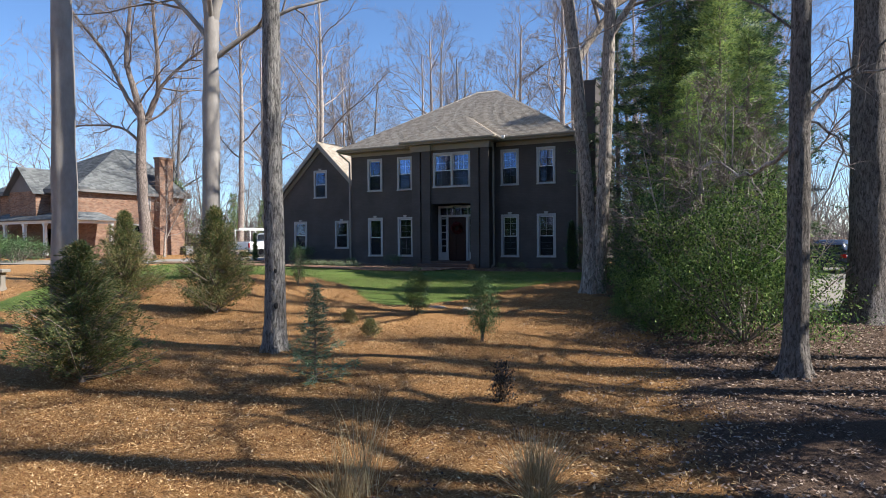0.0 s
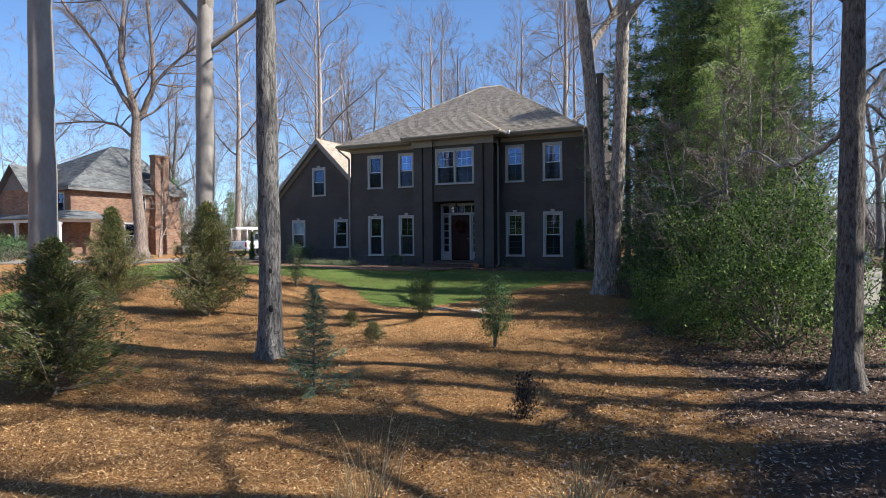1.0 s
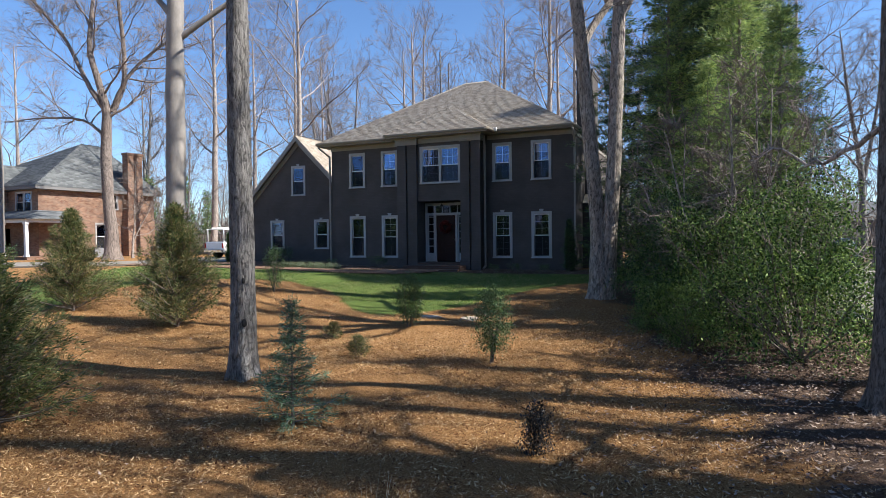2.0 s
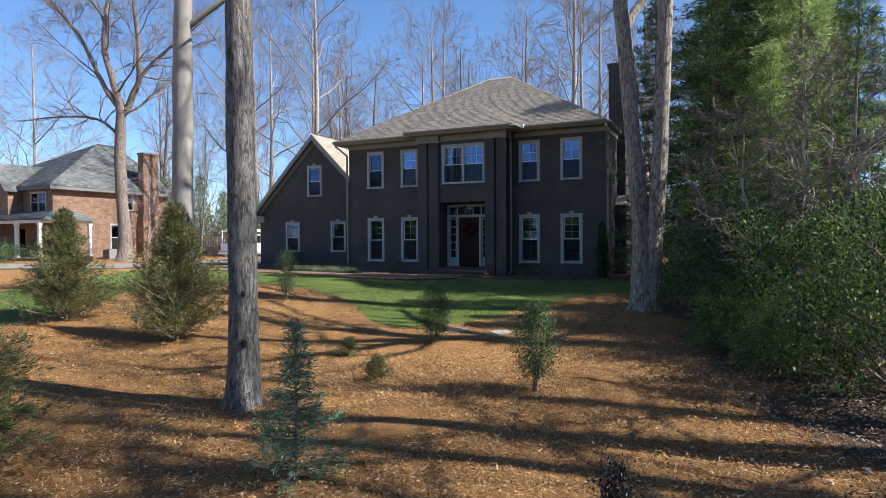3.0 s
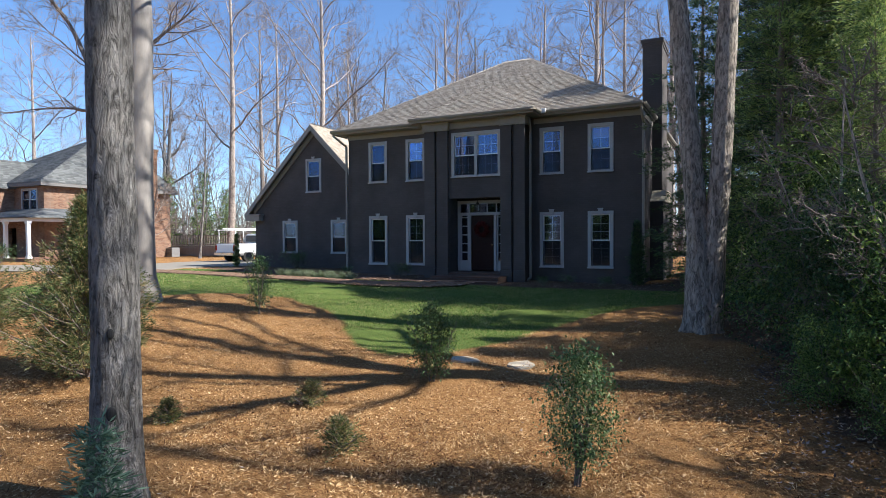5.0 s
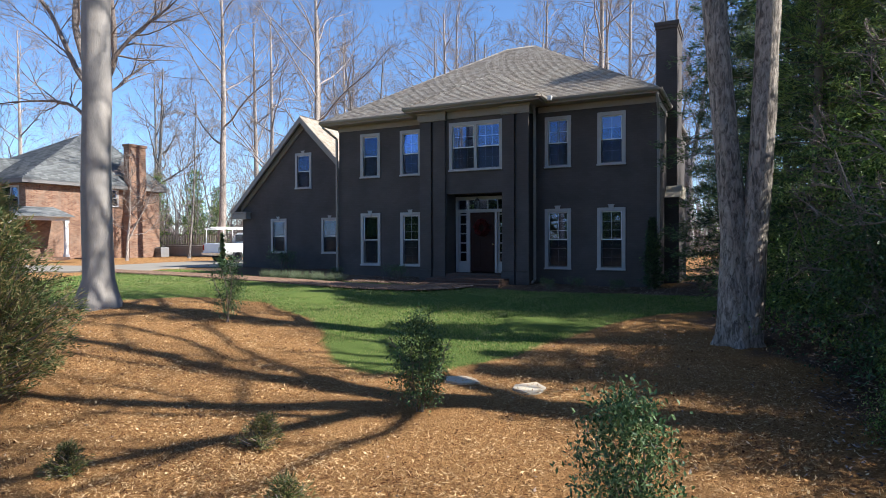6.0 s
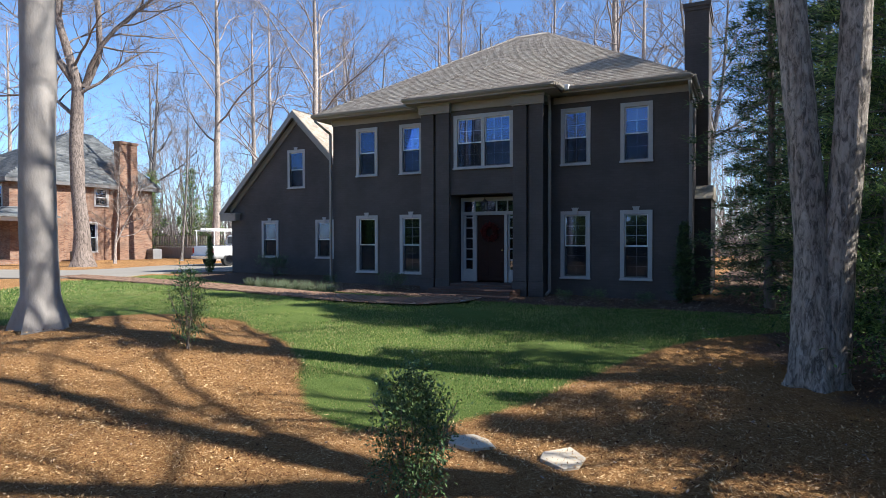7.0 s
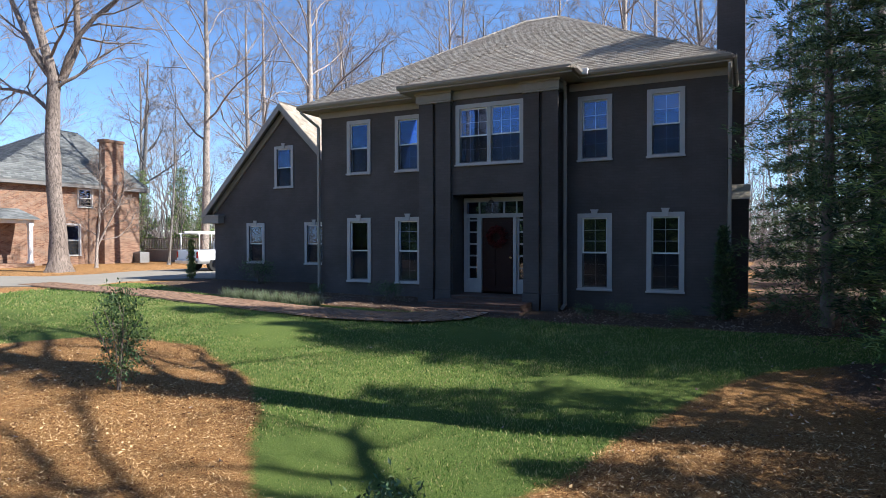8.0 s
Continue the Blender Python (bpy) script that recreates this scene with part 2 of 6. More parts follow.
M_BARK_OAK = bark("bark_brown", (0.13, 0.10, 0.085), (0.37, 0.305, 0.26), ridge=8.0, depth=0.6)
M_BARK_TWIN = bark("bark_shaggy", (0.17, 0.14, 0.115), (0.52, 0.455, 0.39), ridge=7.0, depth=0.8)
M_TWIG = material("twig_bark", [(0.115, 0.09, 0.076), (0.28, 0.232, 0.20)], scale=8, rough=0.9, bump=0.2)
M_FAR = material("far_twig", [(0.16, 0.135, 0.12), (0.30, 0.265, 0.24)], scale=3, rough=0.95, bump=0.0)
M_CEDAR = leafy("cedar_spray", [(0.055, 0.085, 0.028), (0.115, 0.155, 0.046), (0.205, 0.215, 0.072), (0.36, 0.265, 0.125)], rough=0.6, through=0.35)
M_HEMLOCK = leafy("hemlock_spray", [(0.06, 0.11, 0.045), (0.135, 0.215, 0.068), (0.24, 0.33, 0.095), (0.35, 0.43, 0.13)], rough=0.55, through=0.4)
# a darker species; shade on the house-side conifers is in this colour too
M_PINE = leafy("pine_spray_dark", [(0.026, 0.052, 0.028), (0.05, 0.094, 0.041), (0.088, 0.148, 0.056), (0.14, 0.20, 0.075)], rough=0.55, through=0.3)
M_FIR = leafy("blue_fir_needle", [(0.055, 0.115, 0.062), (0.115, 0.205, 0.118), (0.225, 0.335, 0.205)], rough=0.5)
M_HOLLY = leafy("holly_leaf", [(0.03, 0.065, 0.025), (0.055, 0.11, 0.038), (0.095, 0.165, 0.058), (0.15, 0.22, 0.085)], rough=0.42, spec=0.3, through=0.15)
M_SHRUB = leafy("shrub_leaf", [(0.025, 0.056, 0.016), (0.072, 0.135, 0.031), (0.155, 0.25, 0.056), (0.29, 0.385, 0.10)], rough=0.5, spec=0.22, through=0.25)
M_BRONZE = leafy("bronze_leaf", [(0.012, 0.012, 0.010), (0.028, 0.022, 0.018), (0.05, 0.04, 0.03)], rough=0.35)
M_CARPAINT = material("white_car_paint", [(0.72, 0.73, 0.74), (0.78, 0.78, 0.78)], rough=0.22, bump=0.0, spec=0.6)
M_CARDARK = material("dark_blue_paint", [(0.02, 0.028, 0.05), (0.03, 0.04, 0.07)], rough=0.25, bump=0.0, spec=0.6)
M_TYRE = material("tyre_rubber", [(0.015, 0.015, 0.015), (0.03, 0.03, 0.03)], rough=0.85, bump=0.2)
M_TAIL = material("tail_light_red", [(0.30, 0.01, 0.01), (0.40, 0.015, 0.015)], rough=0.2, bump=0.0)
M_CHROME = material("chrome", [(0.6, 0.6, 0.6), (0.7, 0.7, 0.7)], rough=0.15, metal=1.0, bump=0.0)
M_GREYMETAL = material("grey_metal", [(0.22, 0.22, 0.22), (0.32, 0.32, 0.32)], rough=0.5, metal=0.4, bump=0.1)
M_DECK = material("weathered_deck", [(0.22, 0.19, 0.16), (0.36, 0.32, 0.28)], scale=10, rough=0.9, bump=0.3, stretch=(1, 1, 0.2))
M_SIDING = material("grey_siding", [(0.15, 0.145, 0.14), (0.21, 0.205, 0.20)], rough=0.8, bump=0.1)


# ---- building helpers ----
def np_mesh(name, verts, faces, mat, smooth=False):
    """A mesh from an (n, 3) array of corners and an (m, k) array of faces."""
    verts, faces = np.asarray(verts, dtype=np.float32), np.asarray(faces, dtype=np.int32)
    me = bpy.data.meshes.new(name)
    k = faces.shape[1]
    me.vertices.add(len(verts))
    me.vertices.foreach_set("co", verts.ravel())
    me.loops.add(faces.size)
    me.loops.foreach_set("vertex_index", faces.ravel())
    me.polygons.add(len(faces))
    me.polygons.foreach_set("loop_start", np.arange(0, faces.size, k, dtype=np.int32))
    if smooth:
        me.polygons.foreach_set("use_smooth", np.ones(len(faces), dtype=bool))
    me.materials.append(mat)
    me.update(calc_edges=True)
    me.validate()
    return me


def hang(ob, parent):
    ob.parent = parent
    if parent is not None:
        ob.matrix_parent_inverse = Matrix.Identity(4)
    return ob


def part(name, bm, mat, parent, label=""):
    """One bmesh as one mesh object under a thing or a part."""
    me = bpy.data.meshes.new(name)
    bm.normal_update()
    bm.to_mesh(me)
    bm.free()
    me.materials.append(mat)
    ob = hang(new(name, me), parent)
    return tagged(ob, label)


def mpart(name, me, parent, label="", at=None):
    ob = hang(new(name, me), parent)
    if at is not None:
        ob.matrix_basis = at
    return tagged(ob, label)


def thing(name, label, category, at=(0, 0, 0), group="", kind=""):
    ob = new(name)
    ob.empty_display_size = 0.2
    ob.location = at
    return tagged(ob, label, category, group, kind)


def box(bm, x0, x1, y0, y1, z0, z1, bevel=0.0):
    vs = [bm.verts.new(p) for p in ((x0, y0, z0), (x1, y0, z0), (x1, y1, z0), (x0, y1, z0), (x0, y0, z1), (x1, y0, z1), (x1, y1, z1), (x0, y1, z1))]
    fs = [bm.faces.new([vs[i] for i in q]) for q in ((0, 3, 2, 1), (4, 5, 6, 7), (0, 1, 5, 4), (1, 2, 6, 5), (2, 3, 7, 6), (3, 0, 4, 7))]
    if bevel:
        es = {e for f in fs for e in f.edges}
        bmesh.ops.bevel(bm, geom=list(es), offset=bevel, segments=2, affect="EDGES", profile=0.6)
    return bm


def boxes(*rows, bevel=0.0):
    bm = bmesh.new()
    for r in rows:
        box(bm, *r, bevel=bevel)
    return bm


def each_box(name, rows, mat, parent, label="", bevel=0.0):
    return [part(name, boxes(r, bevel=bevel), mat, parent, label) for r in rows]


def prism(bm, outline, lo, hi, axis="y"):
    """An outline in two axes, pushed along the third."""
    def at(p, q):
        return (p[0], q, p[1]) if axis == "y" else (q, p[0], p[1]) if axis == "x" else (p[0], p[1], q)
    a = [bm.verts.new(at(p, lo)) for p in outline]
    b = [bm.verts.new(at(p, hi)) for p in outline]
    n = len(outline)
    bm.faces.new(a)
    bm.faces.new(b[::-1])
    for i in range(n):
        bm.faces.new((a[i], b[i], b[(i + 1) % n], a[(i + 1) % n]))
    bmesh.ops.recalc_face_normals(bm, faces=bm.faces)
    return bm


def rod(bm, a, b, r, n=8, r2=None):
    a, b = Vector(a), Vector(b)
    q = (b - a).to_track_quat("Z", "Y")
    lo, hi = [], []
    for i in range(n):
        c = Vector((math.cos(6.28318 * i / n), math.sin(6.28318 * i / n), 0))
        lo.append(bm.verts.new(a + q @ (c * r)))
        hi.append(bm.verts.new(b + q @ (c * (r if r2 is None else r2))))
    for i in range(n):
        f = bm.faces.new((lo[i], lo[(i + 1) % n], hi[(i + 1) % n], hi[i]))
        f.smooth = True
    bm.faces.new(lo[::-1])
    bm.faces.new(hi)
    return bm


def tubes(parts):
    """Tapered tubes along polylines, as arrays. parts: (points, radii, sides)."""
    V, F, base = [], [], 0
    for pts, rad, n in parts:
        pts = np.asarray(pts, float)
        k = len(pts)
        d = np.gradient(pts, axis=0)
        d /= np.linalg.norm(d, axis=1)[:, None] + 1e-9
        ref = np.array((0.0, 0.0, 1.0)) if abs(d[0][2]) < 0.8 else np.array((1.0, 0.0, 0.0))
        u = np.cross(d, ref)
        u /= np.linalg.norm(u, axis=1)[:, None] + 1e-9
        v = np.cross(d, u)
        a = np.arange(n) * 2 * np.pi / n
        rad = np.asarray(rad, float)
        if rad.ndim == 1:
            rad = rad[:, None] * np.ones(n)
        ring = pts[:, None, :] + rad[:, :, None] * (np.cos(a)[None, :, None] * u[:, None, :] + np.sin(a)[None, :, None] * v[:, None, :])
        V.append(ring.reshape(-1, 3))
        i, j = np.meshgrid(np.arange(k - 1), np.arange(n), indexing="ij")
        i, j = i.ravel(), j.ravel()
        F.append(base + np.stack((i * n + j, i * n + (j + 1) % n, (i + 1) * n + (j + 1) % n, (i + 1) * n + j), 1))
        base += k * n
    return np.concatenate(V), np.concatenate(F)


def blades(c, d, side, length, width, fold=0.25):
    """Leaves as folded lozenges. c: roots, d: directions, side: sideways directions."""
    d = d / (np.linalg.norm(d, axis=1)[:, None] + 1e-9)
    side = side - d * np.sum(side * d, axis=1)[:, None]
    side = side / (np.linalg.norm(side, axis=1)[:, None] + 1e-9)
    up = np.cross(side, d)
    L, W = np.broadcast_to(length, len(c))[:, None], np.broadcast_to(width, len(c))[:, None]
    p0, p2 = c, c + d * L
    mid = c + d * L * 0.45
    p1, p3 = mid + side * W * 0.5 + up * W * fold, mid - side * W * 0.5 + up * W * fold
    V = np.stack((p0, p1, p2, p3), 1).reshape(-1, 3)
    b = np.arange(len(c))[:, None] * 4
    F = np.concatenate((b + np.array([[0, 1, 2]]), b + np.array([[0, 2, 3]])))
    return V, F


def rand_dirs(rng, n):
    v = rng.normal(size=(n, 3))
    return v / np.linalg.norm(v, axis=1)[:, None]


# ---- the lie of the land ----
YS = [-400, -60, -30, -22.5, -19.5, -16.7, -12, -10, -4, 0, 20, 400]
ZR = [-2.2, -2.0, -1.5, -1.25, -1.12, -1.0, -0.9, -0.82, -0.45, -0.38, -0.4, -0.5]
ZL = [-1.6, -1.4, -1.0, -0.8, -0.66, -0.5, -0.32, -0.3, -0.27, -0.25, -0.35, -0.5]


def ease(f):
    f = np.clip(f, 0, 1)
    return f * f * (3 - 2 * f)


def land(x, y):
    x, y = np.asarray(x, float), np.asarray(y, float)
    s = ease((x + 6) / 10.5)
    r = sum(np.interp(y + d, YS, ZR) for d in (-1.5, -0.75, 0, 0.75, 1.5)) / 5
    l = sum(np.interp(y + d, YS, ZL) for d in (-1.5, -0.75, 0, 0.75, 1.5)) / 5
    return l + (r - l) * s - 0.15 * np.exp(-((x - 10.9) / 2.1) ** 2 - ((y + 18.0) / 2.6) ** 2) - 0.62 * ease((x - 10.5) / 3.0) * ease((y + 11.0) / 7.0) * (1 - ease((y - 20) / 20))


def gz(x, y):
    return float(land(x, y))


LAWN = [(3.1, -12.2), (3.95, -11.6), (4.5, -10.8), (4.75, -9.9), (5.15, -8.7), (5.6, -7.3), (6.4, -5.6), (8.2, -4.2), (13, -3.2), (13, -1.6), (6.6, -2.2),
        (2.5, -2.5), (0, -2.6), (-2, -2.8), (-5, -3.1), (-7.7, -2.5), (-12.6, -0.4), (-15.2, 0.3), (-15.4, -1.6), (-16.0, -3.6), (-14.2, -6.4), (-12.6, -9.2), (-10.8, -12.2),
        (-8.2, -14.8), (-5.3, -18.0), (-4.2, -18.5), (-3.3, -17.2), (-3.7, -15.9), (-5.7, -12.2), (-5.5, -11.2), (-5.2, -10.2), (-4.5, -9), (-3.5, -8.3), (-2.3, -8.2), (-0.8, -8.9),
        (0.34, -9.7), (0.95, -10.3), (1.5, -11.0), (2.2, -11.7)]
BED = [(6.6, -2.2), (2.5, -2.5), (0, -2.6), (-2, -2.8), (-5, -3.1), (-7.7, -2.5), (-12.6, -0.4), (-15.2, 0.3), (-14.6, 3.3), (-6, 3.3), (-6, 0.1), (6.6, 0.1)]
LITTER = [(11.5, -21.8), (11.8, -20.6), (11.7, -19), (11.0, -16.7), (10.4, -14.6), (9.6, -12.2), (8.9, -9.2), (7.6, -6.2), (6.4, -3.2), (6.2, 60), (60, 60), (60, -60), (11, -60), (10.8, -26)]


def zone_depth(poly, x, y):
    """How far inside an outline, in metres (negative outside); the border wavers."""
    x, y = np.asarray(x, float), np.asarray(y, float)
    sway = 0.3 if poly is LITTER else 0.05
    x, y = x + sway * np.sin(2.7 * y + np.sin(4.1 * x)), y + sway * np.sin(3.3 * x + np.sin(2.9 * y))
    inside = np.zeros(x.shape, bool)
    dist = np.full(x.shape, 1e9)
    for (ax, ay), (bx, by) in zip(poly, poly[1:] + poly[:1]):
        hit = ((ay > y) != (by > y)) & (x < (bx - ax) * (y - ay) / (by - ay + 1e-12) + ax)
        inside ^= hit
        t = np.clip(((x - ax) * (bx - ax) + (y - ay) * (by - ay)) / ((bx - ax) ** 2 + (by - ay) ** 2 + 1e-12), 0, 1)
        dist = np.minimum(dist, np.hypot(x - ax - t * (bx - ax), y - ay - t * (by - ay)))
    return np.where(inside, dist, -dist)


def steps(*runs):
    out = []
    for a, b, s in runs:
        out += list(np.arange(a, b, s))
    return np.array(out + [runs[-1][1]])


gx = steps((-420, -60, 40), (-60, -26, 2), (-26, -8, 0.4), (-8, 13.6, 0.14), (13.6, 26, 0.5), (26, 60, 2), (60, 420, 40))
gy = steps((-420, -60, 40), (-60, -30, 2), (-30, -26, 0.4), (-26, -1.6, 0.14), (-1.6, 12, 0.6), (12, 60, 2), (60, 420, 40))
X, Y = np.meshgrid(gx, gy, indexing="ij")
Z = land(X, Y)
for k, (fx, fy, amp) in enumerate(((0.9, 1.1, 0.03), (2.3, 1.9, 0.018), (5.1, 4.3, 0.010), (11, 9, 0.006))):
    Z = Z + amp * np.sin(fx * X + 1.3 * k + np.sin(fy * Y * 0.7)) * np.sin(fy * Y + 0.7 * k + np.sin(fx * X * 0.6)) * (np.abs(Y + 12) < 16)
ia, ja = np.meshgrid(np.arange(len(gx) - 1), np.arange(len(gy) - 1), indexing="ij")
q = (ia * len(gy) + ja).ravel()
ground_me = np_mesh("ground", np.stack((X, Y, Z), -1).reshape(-1, 3), np.stack((q, q + len(gy), q + len(gy) + 1, q + 1), 1), M_GROUND, smooth=True)
for attr, poly in (("lawn", LAWN), ("litter", LITTER)):
    layer = ground_me.attributes.new(attr, "FLOAT", "POINT")
    layer.data.foreach_set("value", np.clip(0.5 + (np.maximum(zone_depth(poly, X, Y), zone_depth(BED, X, Y)) if attr == "litter" else zone_depth(poly, X, Y)).ravel() / (1.5 if attr == "litter" else 0.5), 0, 1).astype(np.float32))
tagged(new("ground", ground_me), "sloping yard of orange wood mulch, green lawn and leaf litter", "ground", kind="structure")


def slab(name, outline, thick, mat, label, category):
    bm = bmesh.new()
    top = [bm.verts.new((x, y, gz(x, y) + thick)) for x, y in outline]
    low = [bm.verts.new((x, y, gz(x, y) - 0.15)) for x, y in outline]
    bm.faces.new(top)
    k = len(outline)
    for i in range(k):
        bm.faces.new((low[i], low[(i + 1) % k], top[(i + 1) % k], top[i]))
    bmesh.ops.triangulate(bm, faces=bm.faces)
    bmesh.ops.recalc_face_normals(bm, faces=bm.faces)
    return tagged(part(name, bm, mat, None), label, category, kind="structure")


slab("driveway", [(-15.4, -1.7), (-16.4, 1.2), (-14.6, 3.3), (-14.6, 15), (-22.5, 15), (-22.9, 5.9), (-21.9, 2.7), (-22.2, 0.6), (-25.3, -0.2), (-40, -5), (-40, -8.5), (-25, -5.8), (-18.5, -3.6)],
     0.05, M_CONCRETE, "pale concrete driveway beside the lawn", "driveway")
slab("parking_court", [(13.5, -10.4), (13.9, -4.6), (13.6, -1.8), (13.6, 15), (21, 15), (19.0, 2), (17.2, -3), (17.0, -11.4), (15.2, -10.8)], 0.12, M_CONCRETE, "pale concrete parking court behind the trees", "driveway")


# ---- houses ----
def holed_wall(x0, x1, z0, z1, holes, y0, y1, axis="y", top=None):
    """A wall with openings through it. holes: (x0, x1, z0, z1)."""
    xs = sorted({x0, x1, *[h[0] for h in holes], *[h[1] for h in holes]})
    zs = sorted({z0, z1, *[h[2] for h in holes], *[h[3] for h in holes]})
    bm = bmesh.new()
    for a, b in zip(xs, xs[1:]):
        run = None
        for c, d in zip(zs, zs[1:]):
            open_here = any(h[0] <= (a + b) / 2 <= h[1] and h[2] <= (c + d) / 2 <= h[3] for h in holes)
            if open_here:
                if run:
                    box(bm, a, b, y0, y1, *run) if axis == "y" else box(bm, y0, y1, a, b, *run)
                run = None
            else:
                run = (run[0], d) if run else (c, d)
        if run:
            box(bm, a, b, y0, y1, *run) if axis == "y" else box(bm, y0, y1, a, b, *run)
    bmesh.ops.remove_doubles(bm, verts=bm.verts, dist=0.0005)
    seen = {}
    for f in list(bm.faces):
        key = tuple(round(v, 3) for v in f.calc_center_median())
        if key in seen:
            bm.faces.remove(f)
            if seen[key].is_valid:
                bm.faces.remove(seen[key])
        else:
            seen[key] = f
    return bm


WINDOW_MESHES = {}


def window_meshes(w, h, cols, rows, units, keystone):
    """Meshes of a double-hung window of outer size w x h, its middle of the sill at the origin, facing -y."""
    key = (w, h, cols, rows, units, keystone)
    if key in WINDOW_MESHES:
        return WINDOW_MESHES[key]
    made = {}

    def keep(name, bm, mat):
        me = bpy.data.meshes.new(name)
        bm.normal_update()
        bm.to_mesh(me)
        bm.free()
        me.materials.append(mat)
        made[name] = me

    c = 0.115
    bm = boxes((-w / 2, -w / 2 + c, -0.035, 0.10, 0, h), (w / 2 - c, w / 2, -0.035, 0.10, 0, h), (-w / 2 + c, w / 2 - c, -0.035, 0.10, h - c, h), (-w / 2 + c, w / 2 - c, -0.035, 0.10, 0, c * 0.75))
    for i in range(1, units):
        x = -w / 2 + c + (w - 2 * c) * i / units
        box(bm, x - 0.05, x + 0.05, -0.03, 0.10, c * 0.75, h - c)
    keep("casing", bm, M_CASING)
    keep("sill", boxes((-w / 2 - 0.02, w / 2 + 0.02, -0.075, -0.036, 0.0, 0.05), bevel=0.008), M_CASING)
    if keystone:
        bm = bmesh.new()
        prism(bm, [(-0.06, h - c + 0.01), (0.06, h - c + 0.01), (0.085, h + 0.07), (-0.085, h + 0.07)], -0.06, -0.036)
        box(bm, -0.10, 0.10, -0.07, -0.036, h + 0.071, h + 0.10)
        keep("keystone", bm, M_CASING)
    lo, hi = c * 0.75, h - c
    mid = (lo + hi) / 2
    for name, z0, z1, y in (("upper_sash", mid - 0.02, hi, 0.03), ("lower_sash", lo, mid + 0.02, 0.06)):
        bm, panes = bmesh.new(), bmesh.new()
        for u in range(units):
            a = -w / 2 + c + (w - 2 * c) * u / units + (0.05 if u else 0)
            b = -w / 2 + c + (w - 2 * c) * (u + 1) / units - (0.05 if u < units - 1 else 0)
            s = 0.035
            box(bm, a, a + s, y, y + 0.03, z0, z1)
            box(bm, b - s, b, y, y + 0.03, z0, z1)
            box(bm, a + s, b - s, y, y + 0.03, z1 - s, z1)
            box(bm, a + s, b - s, y, y + 0.03, z0, z0 + s)
            for i in range(1, cols):
                x = a + s + (b - a - 2 * s) * i / cols
                box(bm, x - 0.007, x + 0.007, y + 0.018, y + 0.026, z0 + s, z1 - s)
            for j in range(1, rows):
                z = z0 + s + (z1 - z0 - 2 * s) * j / rows
                box(bm, a + s, b - s, y + 0.019, y + 0.025, z - 0.007, z + 0.007)
            box(panes, a + s, b - s, y + 0.010, y + 0.014, z0 + s, z1 - s)
        keep(name, bm, M_WHITE)
        keep("pane_" + name[:5], panes, M_GLASS)
        if name == "lower_sash":
            sc = bmesh.new()
            box(sc, -w / 2 + c, w / 2 - c, 0.036, 0.04, z0, z1 - 0.025)
            keep("screen", sc, M_SCREEN)
    WINDOW_MESHES[key] = made
    return made


def put_window(house, x, y, z, w, h, cols=2, rows=3, units=1, keystone=True, turn=0, name="window", blind=0.0):
    m = pose(x, y, z, 0, 0, turn)
    made = window_meshes(w, h, cols, rows, units, keystone)
    frame_ob = mpart(name, made["casing"], house, "pale grey painted casing round white sashes", m)
    for key, me in made.items():
        if key == "casing":
            continue
        sub = mpart("pane" if key.startswith("pane") else key, me, frame_ob)
        if key.startswith("pane"):
            sub.visible_shadow = False
    if blind:
        top = h - 0.11
        b = boxes((-w / 2 + 0.11, w / 2 - 0.11, 0.12, 0.13, top - blind * (h - 0.2), top))
        part("blind", b, M_BLIND, frame_ob, "drawn cloth blind")
    return frame_ob


def shingle_plane(corners, width=0.30, step=0.145, seed=1):
    """Rows of overlapping tabs over a flat roof polygon, the first two corners its eave."""
    rng = np.random.default_rng(seed)
    P = np.array(corners, float)
    u = P[1] - P[0]
    u /= np.linalg.norm(u)
    nrm = np.cross(u, P[2] - P[0])
    nrm /= np.linalg.norm(nrm)
    if nrm[2] < 0:
        nrm = -nrm
    v = np.cross(nrm, u)
    if v[2] < 0:
        v = -v
    flat = [((p - P[0]) @ u, (p - P[0]) @ v) for p in P]
    us, vs = [f[0] for f in flat], [f[1] for f in flat]
    rows = np.arange(0, max(vs), step)
    A, B = [], []
    for i, r in enumerate(rows):
        lo, hi = [], []
        line = r + step * 0.5
        for (a, b), (c, d) in zip(flat, flat[1:] + flat[:1]):
            if (b > line) != (d > line):
                lo.append(a + (c - a) * (line - b) / (d - b))
        if len(lo) < 2:
            continue
        lo, hi = min(lo), max(lo)
        x = lo - rng.random() * width
        while x < hi:
            w = width * rng.uniform(0.5, 1.25)
            a, b = max(x, lo), min(x + w, hi)
            if b - a > 0.02:
                A.append((a, b, r + rng.uniform(-0.07, 0.07) * step, r + step * 1.25))
            x += w
    V, F = [], []
    for a, b, r0, r1 in A:
        k = len(V)
        t = 0.010 + 0.006 * rng.random()
        for (s, r, h) in ((a + 0.004, r0, t), (b - 0.004, r0, t), (b - 0.004, r1, 0.004), (a + 0.004, r1, 0.004), (a + 0.004, r0, 0.0), (b - 0.004, r0, 0.0)):
            V.append(P[0] + u * s + v * r + nrm * h)
        F += [(k, k + 1, k + 2, k + 3), (k + 4, k + 5, k + 1, k)]
    return np.array(V), np.array(F)


